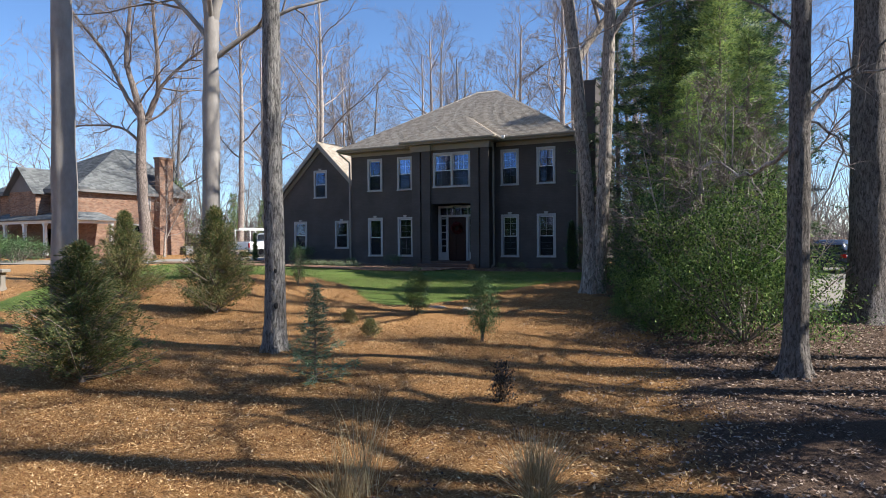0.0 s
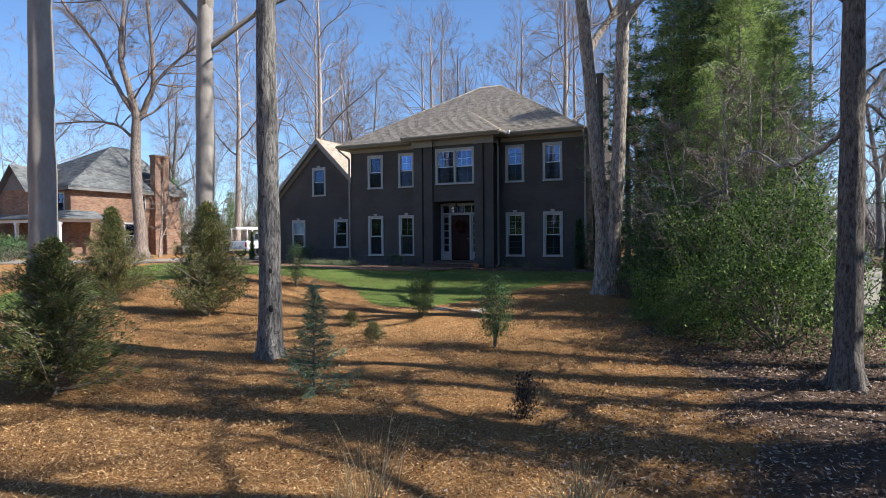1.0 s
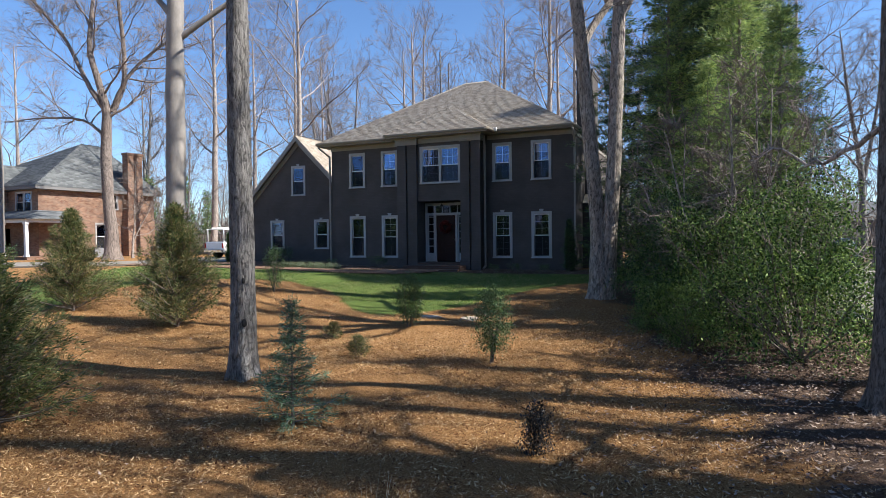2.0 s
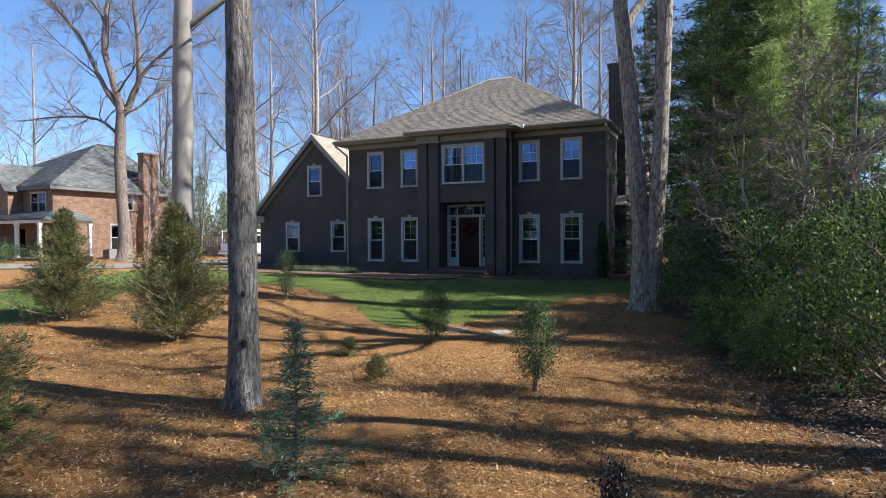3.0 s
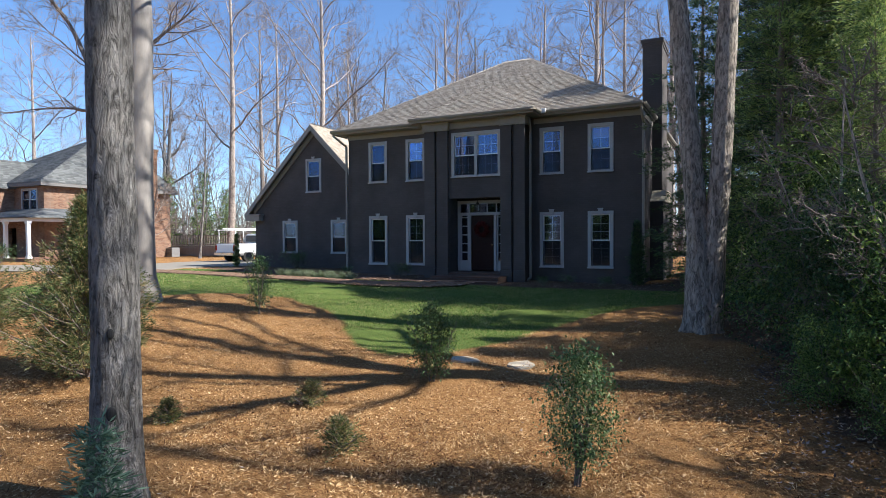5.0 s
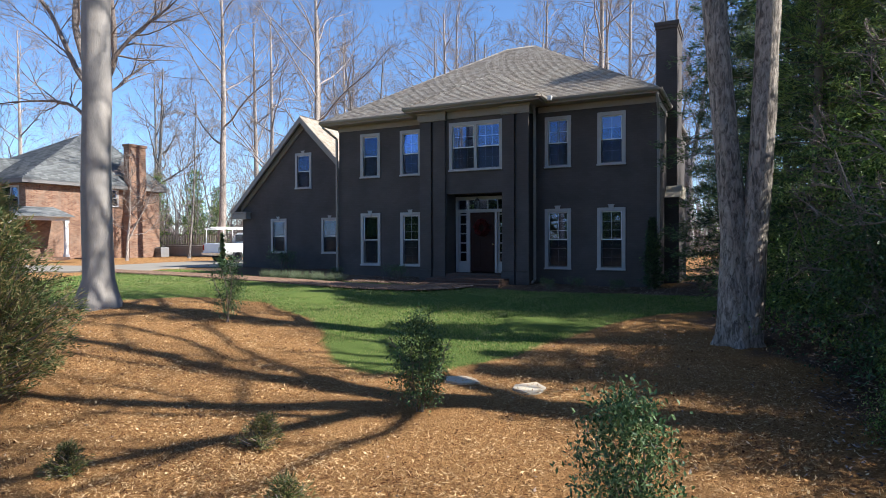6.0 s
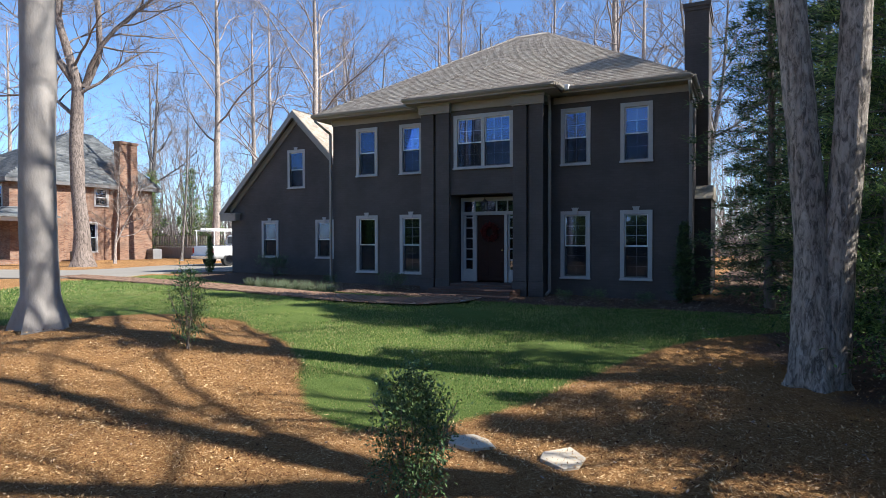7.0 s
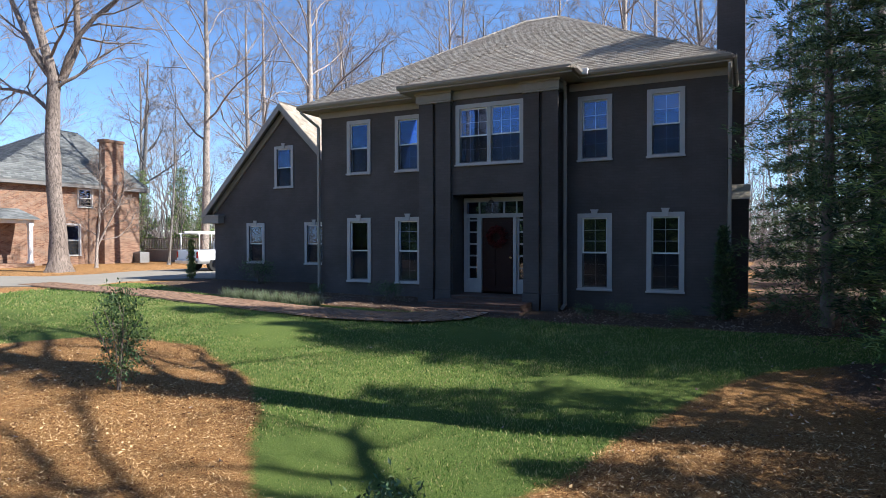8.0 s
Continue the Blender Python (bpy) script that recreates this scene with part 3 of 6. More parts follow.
def roof_slab(planes, mat, house, label, seed=3, thick=0.06, width=0.30, step=0.145):
    bm = bmesh.new()
    for poly in planes:
        up = [bm.verts.new(p) for p in poly]
        dn = [bm.verts.new((p[0], p[1], p[2] - thick)) for p in poly]
        bm.faces.new(up)
        bm.faces.new(dn[::-1])
        for i in range(len(poly)):
            bm.faces.new((up[i], dn[i], dn[(i + 1) % len(poly)], up[(i + 1) % len(poly)]))
    bmesh.ops.recalc_face_normals(bm, faces=bm.faces)
    roof = part("roof", bm, mat, house, label)
    V, F, k = [], [], 0
    for i, poly in enumerate(planes):
        a, b = shingle_plane(poly, width, step, seed + i)
        V.append(a)
        F.append(b + k)
        k += len(a)
    tagged(mpart("shingles", np_mesh("shingles", np.concatenate(V), np.concatenate(F), mat), roof), kind="stuff")
    return roof


def build_house():
    h = thing("house", "two-storey dark taupe painted brick house with tan hip roof", "house", (0, 0, 0))
    x0, x1, depth, base, top = -6.05, 5.8, 10.2, -0.75, 5.52
    low = [(-4.605, 0.12), (-2.848, 0.12), (2.70, 0.12), (4.43, 0.12)]
    holes = []
    for x, z in low:
        holes += [(x - 0.36, x + 0.36, 0.18, 2.04), (x - 0.36, x + 0.36, 3.52, 5.07)]
    # the front wall, left and right of the entrance bay
    part("wall", holed_wall(x0, -1.9, base, top, [q for q in holes if q[1] < -1.9], 0, 0.25), M_WALL, h)
    part("wall", holed_wall(1.85, x1, base, top, [q for q in holes if q[0] > 1.8], 0, 0.25), M_WALL, h)
    part("wall", holed_wall(0.25, depth, base, top, [], x1 - 0.25, x1, axis="x"), M_WALL, h)
    part("wall", holed_wall(0.25, depth, base, top, [], x0, x0 + 0.25, axis="x"), M_WALL, h)
    part("wall", holed_wall(x0 + 0.25, x1 - 0.25, base, top, [], depth - 0.25, depth), M_WALL, h)
    # floors and partitions coloured near black so the rooms look unlit
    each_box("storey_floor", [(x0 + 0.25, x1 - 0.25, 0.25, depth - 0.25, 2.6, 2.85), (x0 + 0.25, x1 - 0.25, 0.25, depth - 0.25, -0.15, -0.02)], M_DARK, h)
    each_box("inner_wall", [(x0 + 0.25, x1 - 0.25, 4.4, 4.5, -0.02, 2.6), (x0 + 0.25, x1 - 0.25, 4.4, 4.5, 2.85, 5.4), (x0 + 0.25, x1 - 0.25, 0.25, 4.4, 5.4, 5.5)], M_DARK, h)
    # the entrance bay: flat pillars in pairs, the wall between them, the deep porch opening
    part("bay_wall", holed_wall(-1.9, 1.85, base, 5.255, [(-1.04, 1.03, -0.75, 2.68), (-0.82, 0.92, 3.54, 5.0)], -0.70, -0.25), M_WALL, h)
    each_box("bay_side", [(-1.9, -1.65, -0.25, 0.25, base, top), (1.6, 1.85, -0.25, 0.25, base, top)], M_WALL, h)
    for a, b in ((-2.03, -1.59), (-1.50, -1.05), (1.04, 1.46), (1.55, 1.96)):
        part("pilaster", boxes((a, b, -0.82, -0.704, 0.06, 5.245), bevel=0.012), M_WALL, h)
        part("plinth", boxes((a - 0.02, b + 0.02, -0.86, -0.704, base, 0.055), bevel=0.012), M_WALL, h)
    for a, b in ((-2.08, -1.0), (0.99, 2.01)):
        part("capital", boxes((a, b, -0.90, -0.30, 5.257, 5.44), (a - 0.03, b + 0.03, -0.94, -0.30, 5.441, 5.50), (a + 0.02, b - 0.02, -0.87, -0.703, 5.21, 5.256)), M_TRIM, h, "light greige capital block")
    part("frieze", boxes((-0.99, 0.98, -0.76, -0.25, 5.258, 5.50)), M_TRIM, h)
    # porch recess
    each_box("porch_side", [(-1.64, -1.06, -0.25, 0.05, base, 2.9), (1.05, 1.59, -0.25, 0.05, base, 2.9)], M_WALL, h)
    part("porch_ceiling", boxes((-1.05, 1.04, -0.24, 0.05, 2.70, 2.9)), M_TRIM, h)
    en = part("entry_frame", boxes((-1.02, -0.93, 0.0, 0.14, -0.05, 2.62), (0.92, 1.01, 0.0, 0.14, -0.05, 2.62), (-0.93, 0.92, 0.0, 0.14, 2.50, 2.62), (-0.93, 0.92, -0.02, 0.14, 2.06, 2.17),
                                   (-0.565, -0.47, -0.01, 0.14, -0.05, 2.06), (0.47, 0.565, -0.01, 0.14, -0.05, 2.06), (-0.93, -0.565, 0.03, 0.12, -0.05, 0.30), (0.565, 0.92, 0.03, 0.12, -0.05, 0.30)),
              M_CASING, h, "pale grey painted door surround with sidelights and transom")
    for a, b in ((-0.93, -0.565), (0.565, 0.92)):
        bm = boxes((a, a + 0.06, 0.05, 0.10, 0.30, 2.06), (b - 0.06, b, 0.05, 0.10, 0.30, 2.06))
        for i in range(6):
            z = 0.30 + 0.333 * i
            box(bm, a + 0.06, b - 0.06, 0.055, 0.095, z, z + 0.045)
        part("sidelight", bm, M_CASING, en)
        ob = part("pane", boxes((a + 0.06, b - 0.06, 0.07, 0.075, 0.30, 2.04)), M_GLASS, en)
        ob.visible_shadow = False
    for i in range(1, 5):
        x = -0.93 + 1.85 * i / 5
        part("transom_bar", boxes((x - 0.02, x + 0.02, 0.05, 0.10, 2.17, 2.50)), M_CASING, en)
    part("pane", boxes((-0.93, 0.92, 0.07, 0.075, 2.17, 2.50)), M_GLASS, en).visible_shadow = False
    door = part("door", boxes((-0.468, 0.468, 0.05, 0.10, -0.02, 2.055), bevel=0.006), M_DOOR, h, "dark red panelled front door")
    each_box("door_panel", [(a, a + 0.33, 0.035, 0.049, z0, z1) for a in (-0.40, 0.07) for z0, z1 in ((0.12, 0.60), (0.74, 1.40), (1.52, 1.92))], M_DOOR, door, bevel=0.006)
    part("door_knob", rod(bmesh.new(), (0.40, 0.05, 0.95), (0.40, -0.03, 0.95), 0.03), M_CHROME, door)
    rng = np.random.default_rng(5)
    a = rng.uniform(0, 6.283, 420)
    tubea = rng.uniform(0, 6.283, 420)
    c = np.stack(((0.22 + 0.06 * np.cos(tubea)) * np.cos(a), 0.0 - 0.05 * (1 + np.sin(tubea)), 1.52 + (0.22 + 0.06 * np.cos(tubea)) * np.sin(a)), 1)
    V, F = blades(c, rand_dirs(rng, 420) + np.array((0, -0.7, 0)), rand_dirs(rng, 420), rng.uniform(0.05, 0.10, 420), 0.045)
    mpart("wreath", np_mesh("wreath", V, F, M_RED), door, "round red wreath")
    # the lower stoop
    part("stoop", boxes((-1.02, 1.01, -0.838, 0.05, -0.7, -0.06), bevel=0.015), M_STOOP, h, "dark brick stoop")
    part("stoop_landing", boxes((-1.3, 1.3, -1.75, -0.87, -0.75, -0.16), bevel=0.015), M_STOOP, h)
    part("stoop_step", boxes((-1.4, 1.4, -2.12, -1.752, -0.75, -0.30), bevel=0.015), M_STOOP, h)
    lan = part("lantern", rod(bmesh.new(), (0, -0.45, 2.68), (0, -0.45, 2.52), 0.012), M_METAL, h, "black hanging porch lantern")
    bm = rod(bmesh.new(), (0, -0.45, 2.53), (0, -0.45, 2.43), 0.03, 6, 0.12)
    rod(bm, (0, -0.45, 2.17), (0, -0.45, 2.20), 0.10, 6)
    for i in range(6):
        an = i * math.pi / 3
        rod(bm, (0.10 * math.cos(an), -0.45 + 0.10 * math.sin(an), 2.19), (0.11 * math.cos(an), -0.45 + 0.11 * math.sin(an), 2.44), 0.008, 4)
    part("lantern_cage", bm, M_METAL, lan)
    # windows
    for i, (x, z) in enumerate(low):
        put_window(h, x, 0.0, 0.12, 0.88, 2.0, 2, 3, 1, True)
        put_window(h, x, 0.0, 3.46, 0.88, 1.69, 2, 2, 1, False, blind=(0.0, 0.0, 0.0, 0.25)[i])
    put_window(h, 0.05, -0.70, 3.44, 1.96, 1.67, 3, 2, 2, False, name="twin_window")
    # frieze board, soffit, fascia and gutter
    ev, ov = 5.63, 0.5
    ex0, ex1, ey0, ey1 = x0 - ov, x1 + 0.09, -ov, depth + ov
    each_box("frieze", [(x0 - 0.02, -2.11, -0.03, -0.002, 5.31, 5.5), (2.04, x1 + 0.02, -0.03, -0.002, 5.31, 5.5)], M_TRIM, h)
    part("frieze", boxes((x1 + 0.002, x1 + 0.03, 0, depth, 5.31, 5.5)), M_TRIM, h)
    part("frieze", boxes((x0 - 0.03, x0 - 0.002, 0, depth, 5.31, 5.5)), M_TRIM, h)
    each_box("soffit", [(ex0, -2.43, ey0, 0.0, 5.503, 5.55), (2.43, ex1, ey0, 0.0, 5.503, 5.55), (ex0, x0, 0, ey1, 5.503, 5.55), (x1, ex1, 0, ey1, 5.503, 5.55), (-2.42, 2.42, -1.25, -0.2, 5.503, 5.55)], M_TRIM, h)

    def gutter(a, b, dx, dy):
        """A run of gutter with a rolled lip, open at the top."""
        bm = bmesh.new()
        a, b = Vector(a), Vector(b)
        o = Vector((dx, dy, 0))
        prof = [(0.0, -0.02), (0.05, -0.02), (0.10, 0.03), (0.115, 0.09), (0.10, 0.09), (0.085, 0.035), (0.045, -0.005), (0.0, -0.005)]
        A = [bm.verts.new(a + o * p + Vector((0, 0, q_))) for p, q_ in prof]
        B = [bm.verts.new(b + o * p + Vector((0, 0, q_))) for p, q_ in prof]
        for i in range(len(prof)):
            j = (i + 1) % len(prof)
            bm.faces.new((A[i], A[j], B[j], B[i]))
        bm.faces.new(A)
        bm.faces.new(B[::-1])
        bmesh.ops.recalc_face_normals(bm, faces=bm.faces)
        part("gutter", bm, M_TRIM, h, "greige metal gutter")

    gutter((ex0, ey0, ev - 0.06), (-2.43, ey0, ev - 0.06), 0, -1)
    gutter((2.43, ey0, ev - 0.06), (ex1, ey0, ev - 0.06), 0, -1)
    gutter((-2.43, -1.25, ev - 0.06), (2.43, -1.25, ev - 0.06), 0, -1)
    gutter((ex1, ey0, ev - 0.06), (ex1, ey1, ev - 0.06), 1, 0)
    gutter((ex0, ey0, ev - 0.06), (ex0, ey1, ev - 0.06), -1, 0)
    gutter((2.43, -1.25, ev - 0.06), (2.43, ey0, ev - 0.06), 1, 0)
    part("gutter_elbow", boxes((2.50, 2.66, -0.66, -0.50, 5.56, 5.72), bevel=0.02), M_WHITE, h, "white corner piece on the gutter")
    for x, y, s in ((x0 - 0.06, -0.08, 1), (x1 + 0.06, -0.08, -1), (2.04, -0.42, -1)):
        bm = boxes((x - 0.04, x + 0.04, y - 0.035, y + 0.035, -0.25, 5.05), bevel=0.01)
        rod(bm, (x, y, 5.04), (x + (0.0 if x > 0 else -0.38), -0.5 if abs(x) > 3 else y - 0.1, 5.48), 0.045, 6)
        rod(bm, (x, y, -0.22), (x, y - 0.3, -0.30), 0.045, 6)
        part("downspout", bm, M_TRIM, h, "greige downspout")
    # roof
    half = (ey1 - ey0) / 2
    ridge_z, ym = ev + 0.64 * half, (ey0 + ey1) / 2
    r0, r1 = (ex0 + half, ym, ridge_z), (ex1 - half, ym, ridge_z)
    bz, bp = ev + 0.62 * 2.48, -1.25 - 0.06
    yb = -0.5 + (bz - ev) / 0.65
    planes = [[(ex0 - 0.06, ey0 - 0.06, ev), (ex1 + 0.06, ey0 - 0.06, ev), r1, r0], [(ex1 + 0.06, ey0 - 0.06, ev), (ex1 + 0.06, ey1 + 0.06, ev), r1],
              [(ex1 + 0.06, ey1 + 0.06, ev), (ex0 - 0.06, ey1 + 0.06, ev), r0, r1], [(ex0 - 0.06, ey1 + 0.06, ev), (ex0 - 0.06, ey0 - 0.06, ev), r0],
              [(-2.48, bp, ev + 0.01), (2.48, bp, ev + 0.01), (0, bp + 2.48, bz)], [(2.48, bp, ev + 0.01), (2.48, ey0 + 0.05, ev + 0.01), (0, yb + 0.05, bz), (0, bp + 2.48, bz)],
              [(-2.48, ey0 + 0.05, ev + 0.01), (-2.48, bp, ev + 0.01), (0, bp + 2.48, bz), (0, yb + 0.05, bz)]]
    roof = roof_slab(planes, M_SHINGLE, h, "tan-grey shingle hip roof", width=0.19)

    def ridge_caps(a, b):
        a, b = Vector(a), Vector(b)
        n_ = int((b - a).length / 0.2)
        bm = bmesh.new()
        side = (b - a).cross(Vector((0, 0, 1))).normalized()
        for i in range(n_):
            p, r_ = a.lerp(b, i / n_), a.lerp(b, (i + 1.15) / n_)
            v = [p + side * 0.14 - Vector((0, 0, 0.05)), p + Vector((0, 0, 0.045)), p - side * 0.14 - Vector((0, 0, 0.05)), r_ + side * 0.13 - Vector((0, 0, 0.065)), r_ + Vector((0, 0, 0.03)), r_ - side * 0.13 - Vector((0, 0, 0.065))]
            v = [bm.verts.new(t_) for t_ in v]
            bm.faces.new((v[0], v[1], v[4], v[3]))
            bm.faces.new((v[1], v[2], v[5], v[4]))
            bm.faces.new((v[0], v[2], v[1]))
        tagged(part("ridge_capping", bm, M_SHINGLE, roof), kind="stuff")

    ridge_caps(r0, r1)
    for c_, r_ in (((ex0, ey0, ev), r0), ((ex1, ey0, ev), r1), ((2.46, bp, ev), (0, bp + 2.48, bz)), ((ex1, ey1, ev), r1)):
        ridge_caps(c_, r_)
    ridge_caps((0, bp + 2.48, bz), (0, yb, bz))
    # chimney on the side wall
    bm = boxes((5.45, 6.14, 2.6, 4.3, 2.95, 8.35), (5.42, 6.17, 2.57, 4.33, 8.351, 8.46), (5.39, 6.20, 2.54, 4.36, 8.461, 8.58))
    chim = part("chimney", bm, M_WALL, h, "taupe painted brick chimney")
    bm = boxes((x1 + 0.002, 6.26, 2.0, 4.9, -0.75, 2.5))
    part("hearth_block", bm, M_WALL, chim)
    # shoulder in a pale colour that holds the sun on its slope
    bm = bmesh.new()
    prism(bm, [(1.98, 2.503), (4.92, 2.503), (4.32, 2.94), (2.58, 2.94)], x1 + 0.004, 6.30, axis="x")
    part("chimney_shoulder", bm, M_STONE, chim, "sloped chimney shoulder, its sunlit look put into a pale colour")

    # the side wing with its steep gable
    gx_, gy_, half_w, gz_ = -10.33, 3.18, 3.87, 2.62
    slope = 1.0
    apex = gz_ + slope * (half_w + 0.35)
    ghole = [(-12.25, -11.53, 0.52, 2.02), (-9.23, -8.50, 0.52, 2.02)]
    part("wing_wall", holed_wall(gx_ - half_w, -6.05, base, gz_ + 0.25, ghole, gy_, gy_ + 0.25), M_WALL, h)
    zt = gz_ + 0.25
    wl = half_w + 0.10
    for poly in ([(gx_ - wl + 0.0, zt + 0.002), (gx_ - 0.40, zt + 0.002), (gx_ - 0.40, zt + slope * (wl - 0.40))],
                 [(gx_ + 0.36, zt + 0.002), (gx_ + wl, zt + 0.002), (gx_ + 0.36, zt + slope * (wl - 0.36))],
                 [(gx_ - 0.40, zt + 0.002), (gx_ + 0.36, zt + 0.002), (gx_ + 0.36, 3.55), (gx_ - 0.40, 3.55)],
                 [(gx_ - 0.40, 5.10), (gx_ + 0.36, 5.10), (gx_ + 0.36, zt + slope * (wl - 0.36)), (gx_, zt + slope * wl), (gx_ - 0.40, zt + slope * (wl - 0.40))]):
        bm = bmesh.new()
        prism(bm, poly, gy_, gy_ + 0.25)
        part("gable_wall", bm, M_WALL, h)
    part("wing_wall", boxes((gx_ - half_w, gx_ - half_w + 0.25, gy_ + 0.25, gy_ + 9.5, base, gz_ + 0.2)), M_WALL, h)
    part("wing_wall", boxes((gx_ - half_w + 0.25, -6.06, gy_ + 9.25, gy_ + 9.5, base, gz_ + 0.2)), M_WALL, h)
    # the wing's insides, their gloom put into the colour
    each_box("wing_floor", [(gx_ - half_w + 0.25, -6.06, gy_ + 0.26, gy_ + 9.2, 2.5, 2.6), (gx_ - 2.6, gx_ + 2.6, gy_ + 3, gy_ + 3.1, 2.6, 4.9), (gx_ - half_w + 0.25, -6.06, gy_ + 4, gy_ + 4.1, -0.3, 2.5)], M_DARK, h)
    put_window(h, -10.38, gy_, 3.49, 0.95, 1.69, 2, 2, 1, True)
    put_window(h, -11.89, gy_, 0.46, 0.96, 1.66, 2, 2, 1, True)
    put_window(h, -8.865, gy_, 0.46, 0.96, 1.66, 2, 2, 1, True)
    ov = 0.42
    e_l, e_r = gx_ - half_w - ov, gx_ + half_w + ov
    ez = apex - slope * (half_w + ov)
    fy, by = gy_ - 0.32, gy_ + 9.8
    roof_slab([[(e_l, by, ez), (e_l, fy, ez), (gx_, fy, apex), (gx_, by, apex)], [(e_r, fy, ez), (e_r, by, ez), (gx_, by, apex), (gx_, fy, apex)]], M_SHINGLE, h, "tan-grey shingle gable roof", seed=40)
    for s, e in ((1, e_l), (-1, e_r)):
        bm = bmesh.new()
        prism(bm, [(e, ez - 0.30), (e, ez - 0.02), (gx_, apex - 0.02), (gx_, apex - 0.30)], fy - 0.02, fy + 0.05)
        prism(bm, [(e + s * 0.35, ez - 0.10), (e + s * 0.35, ez + 0.20), (gx_, apex - 0.19), (gx_, apex - 0.52)], gy_ - 0.06, gy_ - 0.003)
        part("rake_board", bm, M_TRIM, h, "greige rake board")
        bm = bmesh.new()
        prism(bm, [(e, ez - 0.14), (e, ez - 0.07), (gx_, apex - 0.07), (gx_, apex - 0.14)], fy + 0.051, gy_ - 0.062)
        part("rake_soffit", bm, M_TRIM, h)
    part("eave_return", boxes((e_l, e_l + 0.95, fy, gy_ - 0.003, ez - 0.42, ez - 0.14), (e_l - 0.04, e_l + 1.0, fy - 0.04, gy_ - 0.003, ez - 0.138, ez - 0.06), bevel=0.012), M_TRIM, h, "greige boxed eave return")
    part("wing_eave", boxes((e_l, e_l + 0.4, gy_, by, ez - 0.36, ez - 0.10)), M_TRIM, h)
    return h


build_house()


def build_neighbour():
    n = thing("neighbour_house", "red brick two-storey house with grey hip roof", "house", (0, 0, 0))
    X1, Y0, Y1, X0 = -36.0, 5.3, 16.0, -47.0
    win_up = (11.18, 12.18, 3.75, 5.05)
    win_dn = (10.08, 11.28, 0.35, 2.5)
    part("wall", holed_wall(Y0, Y1, -0.6, 5.3, [win_up, win_dn], X1 - 0.3, X1, axis="x"), M_BRICK, n)
    part("wall", holed_wall(X0, X1 - 0.3, -0.6, 5.3, [(-40.5, -39.4, -0.3, 2.1), (-38.55, -36.85, 3.45, 4.85)], Y0, Y0 + 0.3), M_BRICK, n)
    each_box("wall", [(X0, X1 - 0.3, Y1 - 0.3, Y1, -0.6, 5.3), (X0, X0 + 0.3, Y0 + 0.3, Y1 - 0.3, -0.6, 5.3)], M_BRICK, n)
    # darkness of the rooms here is the floor's own near-black colour
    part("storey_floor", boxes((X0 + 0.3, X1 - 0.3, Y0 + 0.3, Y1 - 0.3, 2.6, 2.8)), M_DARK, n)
    put_window(n, X1, 11.68, 3.68, 1.14, 1.42, 2, 2, 1, False, turn=90)
    put_window(n, X1, 10.68, 0.28, 1.34, 2.28, 3, 3, 1, False, turn=90)
    put_window(n, -37.7, Y0, 3.35, 1.95, 1.6, 2, 3, 2, False)
    e, ez = 0.5, 5.35
    ax, bx = (X0 - e), (X1 + e)
    ay, by = Y0 - e, Y1 + e
    r0, r1 = (-40.3, 12.1, 9.65), (-40.3, 13.9, 9.65)
    roof_slab([[(ax, ay, ez), (bx, ay, ez), r0], [(bx, ay, ez), (bx, by, ez), r1, r0], [(bx, by, ez), (ax, by, ez), r1], [(ax, by, ez), (ax, ay, ez), r0, r1]], M_SLATE, n, "grey shingle hip roof", seed=60, width=0.4, step=0.2)
    part("fascia", boxes((ax, bx, ay, ay + 0.05, ez - 0.28, ez - 0.07), (bx - 0.05, bx, ay + 0.05, by, ez - 0.28, ez - 0.07), (ax, bx - 0.06, ay + 0.06, Y0 - 0.01, ez - 0.30, ez - 0.28), (X1 + 0.01, bx - 0.06, ay + 0.06, by, ez - 0.30, ez - 0.28)), M_SIDING, n)
    # front gable block
    gx0, gx1, gy0 = -43.1, -39.6, 4.2
    part("wall", boxes((gx0, gx1, gy0, Y0 - 0.01, 3.0, 5.2)), M_BRICK, n)
    bm = bmesh.new()
    prism(bm, [(gx0, 5.2), (gx1, 5.2), ((gx0 + gx1) / 2, 6.9)], gy0 + 0.01, gy0 + 0.25)
    part("gable_wall", bm, M_SIDING, n)
    gm = (gx0 + gx1) / 2
    roof_slab([[(gx1 + 0.3, gy0 - 0.4, 5.0), (gx1 + 0.3, 5.4, 5.0), (gm, 9.4, 7.25), (gm, gy0 - 0.4, 7.25)], [(gx0 - 0.3, 5.4, 5.0), (gx0 - 0.3, gy0 - 0.4, 5.0), (gm, gy0 - 0.4, 7.25), (gm, 9.4, 7.25)]], M_SLATE, n, "grey shingle gable roof", seed=70, width=0.4, step=0.2)
    # wrap-round porch
    each_box("porch_floor", [(-45.4, -33.9, 3.0, 5.29, -0.6, -0.05), (-35.99, -33.9, 5.3, 7.0, -0.6, -0.05)], M_BRICK, n)
    roof_slab([[(-45.4, 2.7, 2.75), (-33.6, 2.7, 2.75), (-36.0, 5.28, 3.45), (-45.4, 5.28, 3.45)], [(-33.6, 2.7, 2.75), (-33.6, 7.2, 2.75), (-35.99, 7.2, 3.45), (-35.99, 5.29, 3.45)]], M_SLATE, n, "grey shingle porch roof", seed=80, width=0.4, step=0.2)
    part("porch_beam", boxes((-45.4, -33.9, 2.95, 3.12, 2.45, 2.68), (-34.07, -33.9, 3.13, 7.0, 2.45, 2.68)), M_WHITE, n)
